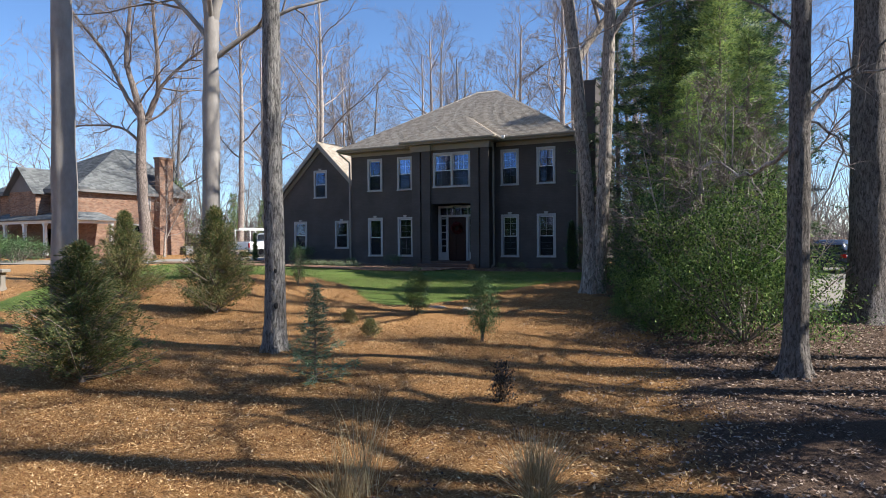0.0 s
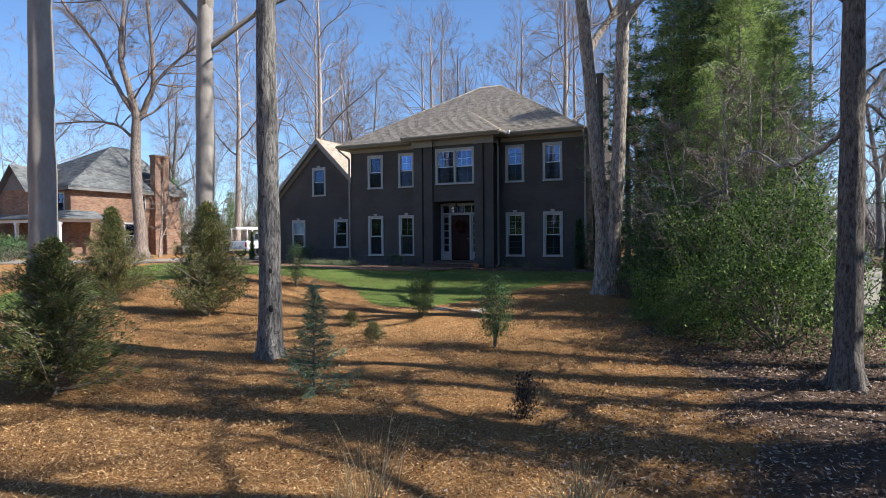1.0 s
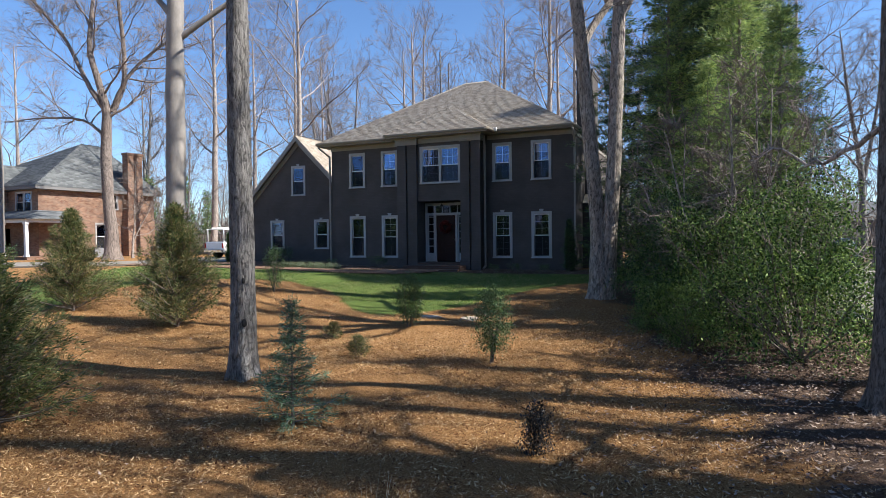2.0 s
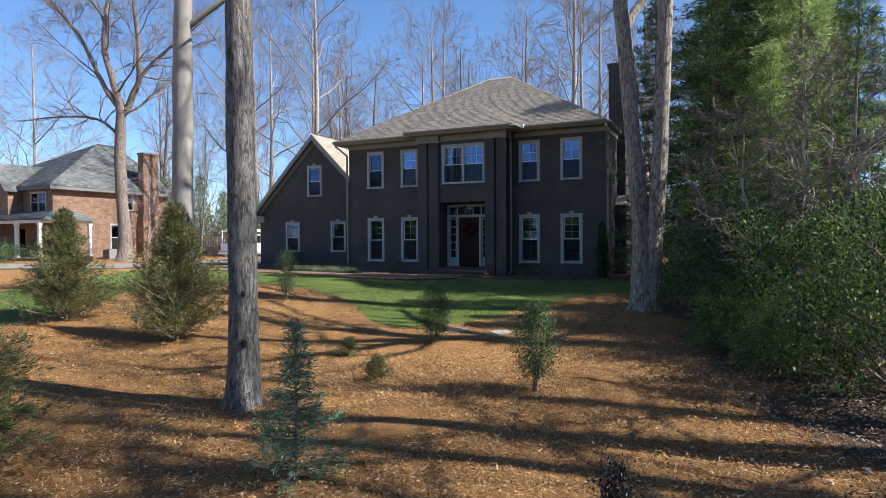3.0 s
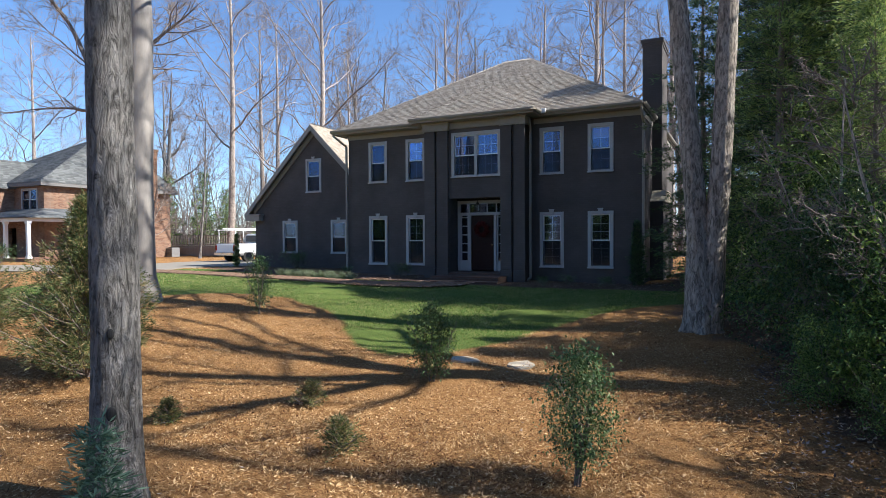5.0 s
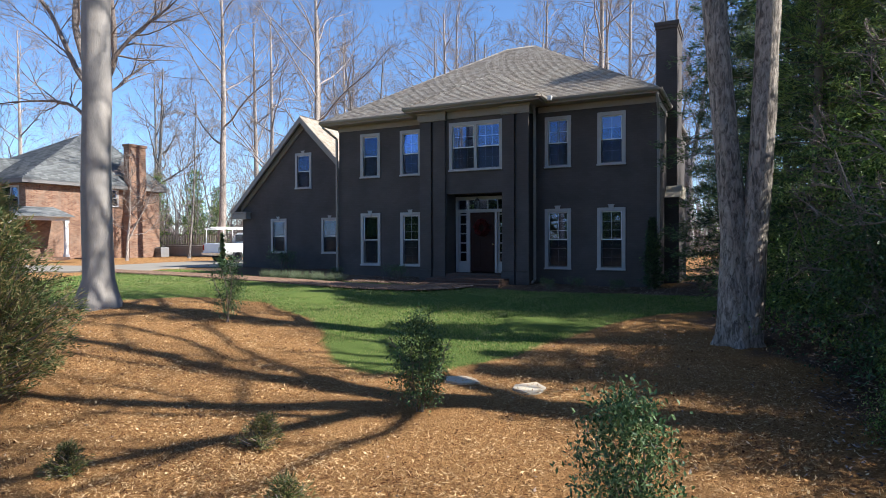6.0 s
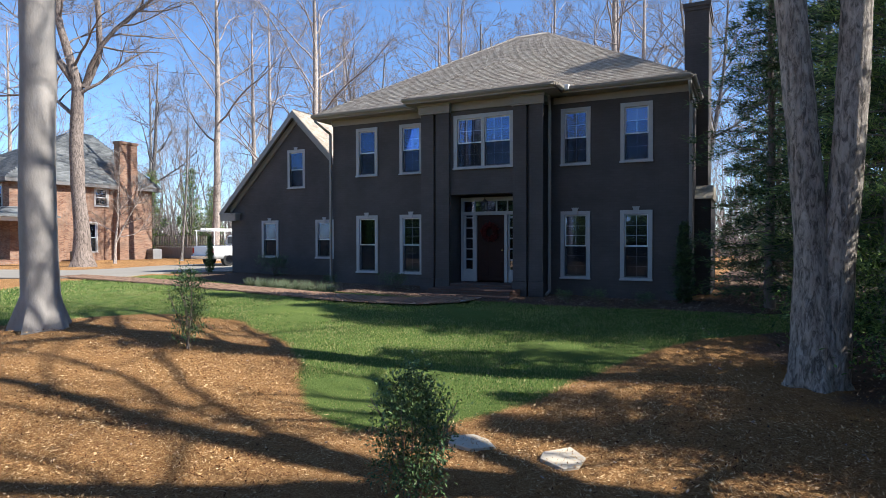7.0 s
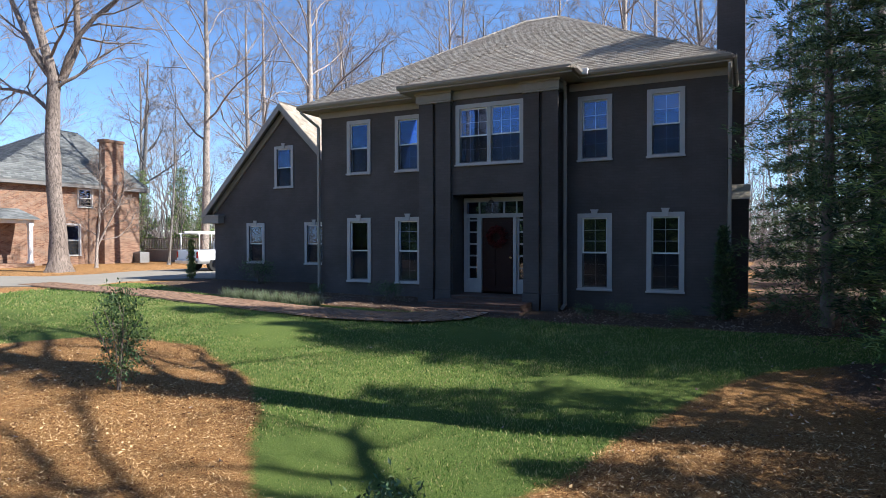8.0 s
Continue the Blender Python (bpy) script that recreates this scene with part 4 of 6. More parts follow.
    for x, y in ((-34.0, 3.05), (-34.0, 6.8), (-36.6, 3.05), (-39.2, 3.05), (-41.8, 3.05), (-44.6, 3.05)):
        bm = boxes((x - 0.11, x + 0.11, y - 0.11, y + 0.11, 0.12, 2.30), (x - 0.15, x + 0.15, y - 0.15, y + 0.15, -0.05, 0.119), (x - 0.15, x + 0.15, y - 0.15, y + 0.15, 2.301, 2.45), bevel=0.01)
        part("column", bm, M_WHITE, n, "white square porch column")
    # chimney
    bm = boxes((X1 + 0.002, X1 + 0.75, 12.6, 15.4, -0.6, 3.0), (X1 + 0.002, X1 + 0.65, 12.75, 14.25, 3.9, 8.5), (X1 - 0.05, X1 + 0.72, 12.68, 14.32, 8.501, 8.7))
    prism(bm, [(12.6, 3.001), (15.4, 3.001), (14.25, 3.9), (12.75, 3.9)], X1 + 0.002, X1 + 0.7, axis="x")
    part("chimney", bm, M_BRICK, n, "red brick chimney with sloped shoulders")
    for y, h_ in ((9.2, 0.8), (15.3, 0.85)):
        ac = thing("condenser_unit", "grey metal air conditioning unit beside the brick wall", "air conditioner", (-34.9, y, gz(-34.9, y)))
        bm = boxes((-0.4, 0.4, -0.4, 0.4, 0.0, h_ - 0.05), bevel=0.03)
        part("case", bm, M_GREYMETAL, ac)
        part("fan_grille", rod(bmesh.new(), (0, 0, h_ - 0.05), (0, 0, h_), 0.33, 16), M_METAL, ac)
        bm = bmesh.new()
        for i in range(9):
            box(bm, -0.36, 0.36, -0.415, -0.402, 0.08 + i * 0.07, 0.11 + i * 0.07)
        part("louvre", bm, M_METAL, ac)
    d = thing("deck", "weathered grey wooden deck with baluster rail", "deck", (-33.5, 20, -0.3))
    part("deck_floor", boxes((-4, 7, -2.5, 2.5, 0.75, 0.87)), M_DECK, d)
    part("skirt", boxes((-4, 7, -2.5, -2.45, 0.0, 0.74)), M_DECK, d)
    part("top_rail", boxes((-4, 7, -2.52, -2.40, 1.78, 1.83), (-4, 7, -2.49, -2.45, 0.98, 1.04)), M_DECK, d)
    for i in range(56):
        part("baluster", boxes((-4 + i * 0.2, -3.95 + i * 0.2, -2.44, -2.39, 0.87, 1.78)), M_DECK, d)
    return n


build_neighbour()


# ---- trees ----
def wander(rng, p, d, length, k, bend, lift):
    """A crooked line of k steps from p."""
    pts = [np.array(p, float)]
    d = np.array(d, float)
    for i in range(k):
        d = d + rng.normal(size=3) * bend + np.array((0, 0, lift))
        d /= np.linalg.norm(d)
        pts.append(pts[-1] + d * length / k)
    return np.array(pts), d


def smooth_line(ctrl, k):
    ctrl = np.array(ctrl, float)
    t = np.linspace(0, 1, len(ctrl))
    u = np.linspace(0, 1, k)
    out = np.stack([np.interp(u, t, ctrl[:, j]) for j in range(ctrl.shape[1])], 1)
    for _ in range(2):
        out[1:-1] = 0.25 * out[:-2] + 0.5 * out[1:-1] + 0.25 * out[2:]
    return out


def joined(batches):
    """Several (corners, faces) pairs as one."""
    V, F, k = [], [], 0
    for v, f in batches:
        V.append(v)
        F.append(f + k)
        k += len(v)
    return np.concatenate(V), np.concatenate(F)


def unit(v):
    return v / (np.linalg.norm(v, axis=-1, keepdims=True) + 1e-9)


def shoots(rng, p, d, length, r, k, bend, lift):
    """Many crooked lines of k steps at once, with their radii."""
    pts = np.empty((len(p), k + 1, 3))
    pts[:, 0] = p
    d = unit(d)
    for i in range(k):
        d = unit(d + rng.normal(size=d.shape) * bend + np.array((0, 0, lift)))
        pts[:, i + 1] = pts[:, i] + d * (length / k)[:, None]
    return pts, r[:, None] * np.linspace(1, 0.3, k + 1)


def offshoots(rng, pts, rad, length, per, first, ratio, rmin):
    """Starts of the side branches of many lines."""
    n, k = pts.shape[0], pts.shape[1] - 1
    f = first + (1 - first) * (np.arange(per) + rng.random((n, per))) / per
    i = np.minimum((f * k).astype(int), k - 1)
    rows = np.arange(n)[:, None]
    lo, hi = pts[rows, i], pts[rows, i + 1]
    p = lo + (hi - lo) * (f * k - i)[..., None]
    d = unit(hi - lo)
    side = rng.normal(size=d.shape)
    side = unit(side - d * np.sum(side * d, axis=-1, keepdims=True))
    an = rng.uniform(0.45, 1.0, (n, per, 1))
    out_l = length[:, None] * ratio * (1.2 - 0.6 * f) * rng.uniform(0.7, 1.3, (n, per))
    return p.reshape(-1, 3), (d * np.cos(an) + side * np.sin(an)).reshape(-1, 3), out_l.ravel(), np.maximum(rad[rows, i] * 0.55, rmin).ravel()


def tube_batch(pts, rad, n):
    """Tapered tubes along many lines of equal step count."""
    m, k = pts.shape[:2]
    d = unit(np.gradient(pts, axis=1))
    u = unit(np.cross(d, np.array((0.31, 0.17, 0.93))))
    v = np.cross(d, u)
    a = np.arange(n) * 2 * np.pi / n
    ring = pts[:, :, None] + rad[:, :, None, None] * (np.cos(a)[:, None] * u[:, :, None] + np.sin(a)[:, None] * v[:, :, None])
    i, j = np.meshgrid(np.arange(k - 1), np.arange(n), indexing="ij")
    i, j = i.ravel(), j.ravel()
    quad = np.stack((i * n + j, i * n + (j + 1) % n, (i + 1) * n + (j + 1) % n, (i + 1) * n + j), 1)
    return ring.reshape(-1, 3), (np.arange(m)[:, None, None] * (k * n) + quad).reshape(-1, 4)


def twigs_from(rng, pts, rad, length, kids, up, thin, store):
    """Three finer orders of branches on the limbs."""
    for per, ratio, k, bend, n, rmin in ((kids[0], 0.52, 5, 0.18, 4, 0.016), (kids[1], 0.50, 3, 0.2, 3, 0.010), (kids[2], 0.50, 2, 0.22, 3, 0.007)):
        p, d, length, r = offshoots(rng, pts, rad, length, per, 0.22, ratio, rmin * thin)
        pts, rad = shoots(rng, p, d, length, r, k, bend, up * 1.3)
        store.append(tube_batch(pts, rad, n))


def bare_tree_meshes(trunks, seed, limbs=9, limb_from=0.45, limb_len=0.42, thin=1.0, bark_mat=None, flare=1.5, up=0.06, steep=0.75, twig_mat=None, kids=(7, 6, 5), sides=12, wob=0.05, ridges=0.0, stout=1.0, extra=()):
    """Trunk and bare crown. trunks, extra: control rows (x, y, z, radius) of each stem and of single great limbs."""
    rng = np.random.default_rng(seed)
    stem_parts, limb_parts, twig_parts = [], [], []
    for ti, ctrl in enumerate(trunks):
        nr = 26 if not ridges else 90
        line = smooth_line(ctrl, 26)
        if ridges:
            line = np.stack([np.interp(np.linspace(0, 1, nr) ** 1.6, np.linspace(0, 1, 26), line[:, j]) for j in range(4)], 1)
        pts, rad = line[:, :3].copy(), line[:, 3].copy()
        if not ridges:
            pts[3:, :2] += np.cumsum(rng.normal(size=(23, 2)) * rad[3:, None] * wob, axis=0)
        n = sides if not ridges else 48
        ang = np.arange(n) * 2 * np.pi / n
        R = rad[:, None] * (1 + (0.04 if not ridges else 0.008) * rng.normal(size=(nr, n)))
        if ridges:
            zz = pts[:, 2:3]
            wave = np.sin(ang * 17 + 1.3 * np.sin(zz * 3.1 + ang * 2) + 0.8 * np.sin(zz * 7.7)) + 0.6 * np.sin(ang * 29 + 2 * np.sin(zz * 5.3))
            R = R * (1 + ridges * np.sign(wave) * np.abs(wave) ** 0.6 + 0.04 * np.sin(zz * 1.3 + ang) + 0.02 * np.sin(zz * 4.1 + 2 * ang))
        if flare and ti == 0:
            hgt = pts[:, 2:3] - pts[0, 2]
            lobes = 1 + 0.28 * np.cos(ang * 5 + rng.random() * 6) * np.exp(-hgt / 0.25)
            R = R * (1 + (flare - 1) * np.exp(-hgt / 0.30)) * lobes
        stem_parts.append((pts, R, n))
        H = pts[-1, 2] - pts[0, 2]

        f = limb_from + (1 - limb_from) * (np.arange(limbs) + rng.random(limbs) * 0.8) / limbs
        f_ = f if not ridges else f ** 0.625
        j = np.minimum((f_ * (nr - 1)).astype(int), nr - 2)
        p = pts[j] + (pts[j + 1] - pts[j]) * (f_ * (nr - 1) - j)[:, None]
        a = np.arange(limbs) * 2.4 + rng.random(limbs) * 1.2
        tilt = steep * rng.uniform(0.75, 1.25, limbs) * (1.25 - 0.6 * f)
        d = np.stack((np.cos(a) * np.sin(tilt), np.sin(a) * np.sin(tilt), np.cos(tilt)), 1)
        boughs = (p, d, H * limb_len * (1.25 - 0.75 * f) * rng.uniform(0.8, 1.2, limbs), rad[j] * rng.uniform(0.38, 0.55, limbs) * stout)
        if ti == 0:
            for row in extra:
                line_ = smooth_line(row, 9)[None]
                limb_parts.append(tube_batch(line_[..., :3], line_[..., 3], 6))
                twigs_from(rng, line_[..., :3], line_[..., 3], np.array([np.linalg.norm(line_[0, -1, :3] - line_[0, 0, :3])]), (kids[0] + 4,) + kids[1:], up, thin, twig_parts)
        line_, rr = shoots(rng, *boughs, 8, 0.15, up)
        limb_parts.append(tube_batch(line_, rr, 6))
        twigs_from(rng, line_, rr, boughs[2], kids, up, thin, twig_parts)
    V, F = tubes(stem_parts)
    out = [np_mesh("trunk", V, F, bark_mat or M_BARK, smooth=True)]
    V, F = joined(limb_parts)
    out.append(np_mesh("limbs", V, F, bark_mat or M_BARK, smooth=True))
    V, F = joined(twig_parts)
    out.append(np_mesh("crown", V, F, twig_mat or M_TWIG))
    return out


def plant_tree(meshes, at, label, turn=0.0, size=1.0, group="", name="tree", sink=0.08):
    t = thing(name, label, "tree", group=group)
    t.matrix_basis = pose(at[0], at[1], gz(*at) - sink, 0, 0, turn) @ Matrix.Scale(size, 4)
    for me, nm in zip(meshes, ("trunk", "branchwork", "crown")):
        mpart(nm, me, t)
    return t


def straight(h, r, lean=(0, 0), top=0.25, bow=0.0):
    return [(lean[0] * f + bow * math.sin(3.1 * f), lean[1] * f, h * f, r * (1 - (1 - top) * f)) for f in (0, 0.12, 0.25, 0.4, 0.55, 0.7, 0.85, 1.0)]


# the trees that stand in the yard
plant_tree(bare_tree_meshes([straight(17, 0.195, (0.15, 0.0), 0.5, -0.08)], 11, limbs=10, limb_from=0.52, flare=1.45, wob=0.02, ridges=0.024), (4.15, -18.06), "straight grey-barked tree trunk rising from orange mulch", name="yard_tree")
plant_tree(bare_tree_meshes([straight(19, 0.26, (-0.1, 0.2), 0.35)], 12, limbs=10, limb_from=0.48, bark_mat=M_BARK_SMOOTH), (-0.55, -19.05), "tall smooth grey tree behind a cedar bush", name="yard_tree")
plant_tree(bare_tree_meshes([[(0, 0, 0, 0.33), (-0.02, 0, 2.5, 0.31), (-0.05, 0, 5, 0.29), (0, 0, 7.5, 0.27), (0.05, 0, 9.2, 0.25), (-0.5, 0, 11.5, 0.17), (-0.9, 0.2, 15, 0.11), (-1.2, 0.2, 18, 0.05)],
                             [(0.02, 0, 8.4, 0.2), (0.3, 0, 9.6, 0.19), (0.9, 0, 11, 0.16), (1.3, -0.2, 14, 0.1), (1.5, -0.2, 17.5, 0.05)]], 13, limbs=9, limb_from=0.42, steep=0.95, up=0.035, stout=0.8, bark_mat=M_BARK_SMOOTH), (-4.7, -10.95), "tall pale forked tree at the edge of the lawn", name="yard_tree")
plant_tree(bare_tree_meshes([[(-0.03, 0, 0, 0.33), (-0.05, 0, 1.0, 0.29), (-0.11, 0, 2.0, 0.205), (-0.22, 0, 3.5, 0.195), (-0.40, 0, 5.7, 0.19), (-0.75, 0, 9.3, 0.175), (-1.1, 0, 13, 0.13), (-1.5, 0, 18, 0.05)],
                             [(0.12, 0, -0.1, 0.26), (0.20, 0, 1.9, 0.205), (0.36, 0, 4, 0.19), (0.45, 0, 7, 0.18), (0.62, 0, 11, 0.14), (0.9, 0, 17, 0.05)]], 14, limbs=8, limb_from=0.62, bark_mat=M_BARK_TWIN, sides=14, flare=1.2, wob=0.015, ridges=0.03, stout=1.35), (8.15, -8.05), "twin-stemmed shaggy-barked tree at the lawn's edge", name="yard_tree")
plant_tree(bare_tree_meshes([straight(16, 0.17, (0.25, 0.3), 0.35)], 15, limbs=10, limb_from=0.27, kids=(5, 4, 3), ridges=0.016, flare=1.65, stout=0.36, bark_mat=M_BARK_DARK, steep=0.95, up=0.03), (12.85, -16.7), "slim dark tree beside the evergreen shrubs", name="yard_tree")
plant_tree(bare_tree_meshes([[(0, 0, 0, 0.42), (0, 0, 3, 0.38), (0.05, 0.1, 6, 0.34), (0.05, 0.2, 9, 0.30), (0.1, 0.6, 11.5, 0.22), (0.2, 1.1, 14, 0.16), (0.3, 1.5, 17, 0.10), (0.3, 1.8, 20, 0.05)],
                             [(0.05, 0.2, 8.8, 0.24), (0.1, -0.3, 10.2, 0.2), (0.2, -1.0, 12.5, 0.15), (0.2, -1.5, 15.5, 0.10), (0.3, -1.8, 19, 0.04)]], 16, stout=0.7, bark_mat=M_BARK_DARK, steep=0.9, up=0.03, limbs=11, limb_from=0.34, flare=1.8, ridges=0.016, kids=(4, 3, 3),
                            extra=([(0.05, 0.15, 8.0, 0.2), (0.1, 1.0, 9.2, 0.17), (0.2, 2.2, 10.8, 0.13), (0.2, 3.6, 12.0, 0.07)], [(0.05, 0.15, 9.4, 0.18), (0.3, -0.9, 10.3, 0.15), (0.3, -2.2, 11.2, 0.11), (0.4, -3.6, 11.9, 0.06)])), (14.75, -11.0), "massive dark tree with flared base beside concrete", name="yard_tree")


def across(rows):
    """Rows (sideways, height, radius) in the plane that faces the yard."""
    return [(0.909 * s_, 0.416 * s_ + 0.05 * z_ * math.sin(3 * s_), z_, r_) for s_, z_, r_ in rows]


plant_tree(bare_tree_meshes([across([(0, 0, 0.50), (0, 2, 0.40), (-0.1, 5, 0.36), (-0.1, 8, 0.34), (0, 10.2, 0.30), (-0.3, 12.5, 0.21), (-0.7, 14.5, 0.18), (-1.3, 18, 0.12), (-1.7, 23, 0.04)]),
                             across([(0, 10, 0.20), (-0.8, 11.5, 0.16), (-2.0, 13.0, 0.14), (-3.7, 15.6, 0.11), (-5.0, 18.2, 0.09), (-5.8, 21, 0.04)]),
                             across([(0.1, 10.2, 0.22), (0.6, 12.2, 0.17), (0.95, 14.2, 0.15), (1.35, 18, 0.11), (1.6, 22.5, 0.04)])], 17, limbs=11, limb_from=0.45, limb_len=0.30, steep=0.9, up=0.03, stout=0.6, thin=1.25, kids=(9, 7, 5), bark_mat=M_BARK_OAK,
                            extra=(across([(0.1, 10.3, 0.15), (1.5, 12.4, 0.12), (3.1, 14.4, 0.09), (4.3, 15.3, 0.06), (6.0, 16.0, 0.02)]), across([(-0.1, 8.4, 0.12), (-0.9, 9.3, 0.10), (-1.9, 9.8, 0.09), (-3.2, 9.9, 0.07), (-6.1, 9.8, 0.035), (-7.5, 9.5, 0.015)]))),
           (-26.5, 4.0), "large forked bare tree by the driveway", name="yard_tree")

# wooded surroundings: five kinds of bare tree, repeated
KINDS = [bare_tree_meshes([straight(21, 0.26, (0.6, 0.2), 0.2, 0.3)], 21, limbs=13, limb_from=0.35, limb_len=0.38, steep=0.95, up=0.03, stout=0.85, bark_mat=M_BARK_PALE),
         bare_tree_meshes([straight(24, 0.33, (-0.5, 0.3), 0.2, -0.3)], 22, limbs=14, limb_from=0.40, limb_len=0.38, steep=0.9, up=0.03, stout=0.85, bark_mat=M_BARK_PALE),
         bare_tree_meshes([[(0, 0, 0, 0.27), (0, 0, 3, 0.24), (0.1, 0, 6, 0.22), (0.5, 0, 8, 0.17), (1.3, 0, 12, 0.12), (2.0, 0, 17, 0.05)], [(0.1, 0, 5.6, 0.17), (-0.4, 0, 7.5, 0.15), (-1.1, 0.2, 12, 0.1), (-1.4, 0.2, 17, 0.05)]], 23, limbs=8, limb_from=0.42, limb_len=0.38, steep=0.85, up=0.035),
         bare_tree_meshes([straight(18, 0.17, (0.3, -0.3), 0.25, 0.2)], 24, limbs=12, limb_from=0.35, limb_len=0.32, steep=0.8, up=0.035, bark_mat=M_BARK_PALE),
         bare_tree_meshes([straight(13, 0.10, (0.8, 0.2), 0.25, 0.3)], 25, limbs=11, limb_from=0.25, limb_len=0.35, steep=0.6)]
rng = np.random.default_rng(99)
WOOD = [(-22.4, 19.2, 1, 1.0), (-21.0, 25.0, 2, 1.0), (-28.2, 15.2, 1, 0.95), (-29.6, 13.4, 4, 0.95), (-1.8, 26.0, 1, 1.05), (1.0, 28.5, 0, 1.05), (-12, 28.7, 2, 1.1), (-15, 32, 0, 1.05), (-7, 31, 3, 1.1), (4.5, 31, 2, 1.15), (-25.5, 28, 3, 1.1),
        (-33, 26, 0, 1.1), (-38, 30, 1, 1.0), (-19, 36, 1, 1.0), (-3, 38, 0, 1.2), (9, 36, 3, 1.2), (-46, 24, 2, 1.1), (-52, 14, 0, 1.0), (-56, 4, 1, 1.0), (-48, -6, 3, 1.0), (-42, -14, 2, 0.9), (-60, -10, 0, 1.1), (-31, 36, 2, 1.2), (-10, 42, 1, 1.1),
        (13, 30, 1, 1.0), (17, 24, 0, 1.0), (22, 30, 2, 1.0), (15, 40, 1, 1.1), (24, 18, 3, 1.0), (28, 8, 1, 1.0), (33, 22, 0, 1.0), (30, -6, 2, 1.0), (11, 22, 4, 1.1), (13.5, 17, 3, 0.9), (19, 13, 4, 1.0), (-24, 44, 0, 1.2), (-40, 42, 1, 1.2), (2, 46, 1, 1.2)]
for x, y, k, s in WOOD:
    plant_tree(KINDS[k], (x, y), "tall bare deciduous tree in the woods", turn=rng.uniform(0, 360), size=s, group="bare woodland trees")
# trees on the sunny side of the yard, whose shadows cross the mulch
SHADE = [bare_tree_meshes([straight(20, 0.30, (0.3, 0.4), 0.3, 0.4)], 26, limbs=9, limb_from=0.38, limb_len=0.36, kids=(6, 5, 3), steep=0.85, up=0.03, bark_mat=M_BARK_PALE),
         bare_tree_meshes([straight(17, 0.21, (-0.5, 0.2), 0.3, 0.3)], 27, limbs=8, limb_from=0.42, limb_len=0.34, kids=(6, 5, 3), steep=0.8, up=0.03, bark_mat=M_BARK_DARK)]
for x, y, k, s in ((18.0, -16.4, 1, 1.0), (18.4, -18.1, 0, 1.0), (17.2, -20.4, 1, 0.9), (23.0, -17.6, 0, 1.0), (20.5, -22.8, 1, 1.0), (24, -20.5, 0, 1.0), (21.5, -13.6, 1, 1.1), (17.4, -22.6, 1, 0.95), (19.6, -15.0, 1, 0.9), (21.6, -19.6, 0, 0.95)):
    plant_tree(SHADE[k], (x, y), "bare tree beside the sunny edge of the yard", turn=rng.uniform(0, 360), size=s, group="bare woodland trees")
# a small spreading tree before the neighbour's chimney
plant_tree(bare_tree_meshes([[(0, 0, 0, 0.10), (0.05, 0, 1.2, 0.085), (0.2, 0.1, 2.6, 0.06), (0.1, 0.2, 4.4, 0.04), (0.3, 0.2, 6.4, 0.012)], [(0.05, 0, 1.3, 0.06), (0.6, 0.3, 2.6, 0.05), (1.3, 0.6, 3.9, 0.035), (1.8, 0.9, 5.6, 0.012)]], 29, limbs=8, limb_from=0.3, limb_len=0.4, steep=1.0, up=0.02, bark_mat=M_BARK_PALE, flare=1.2), (-29.2, 7.9), "small pale spreading bare tree near brick house", name="ornamental_tree")
# behind the way in, unseen: added for the windows to mirror
for x, y, k, s in ((14, -40, 1, 1.0), (4, -46, 0, 1.0), (-8, -40, 2, 1.0), (24, -48, 3, 1.1), (-20, -44, 1, 1.0)):
    plant_tree(KINDS[k], (x, y), "unseen bare tree behind the way in, added for window reflections", turn=rng.uniform(0, 360), size=s, group="bare woodland trees")


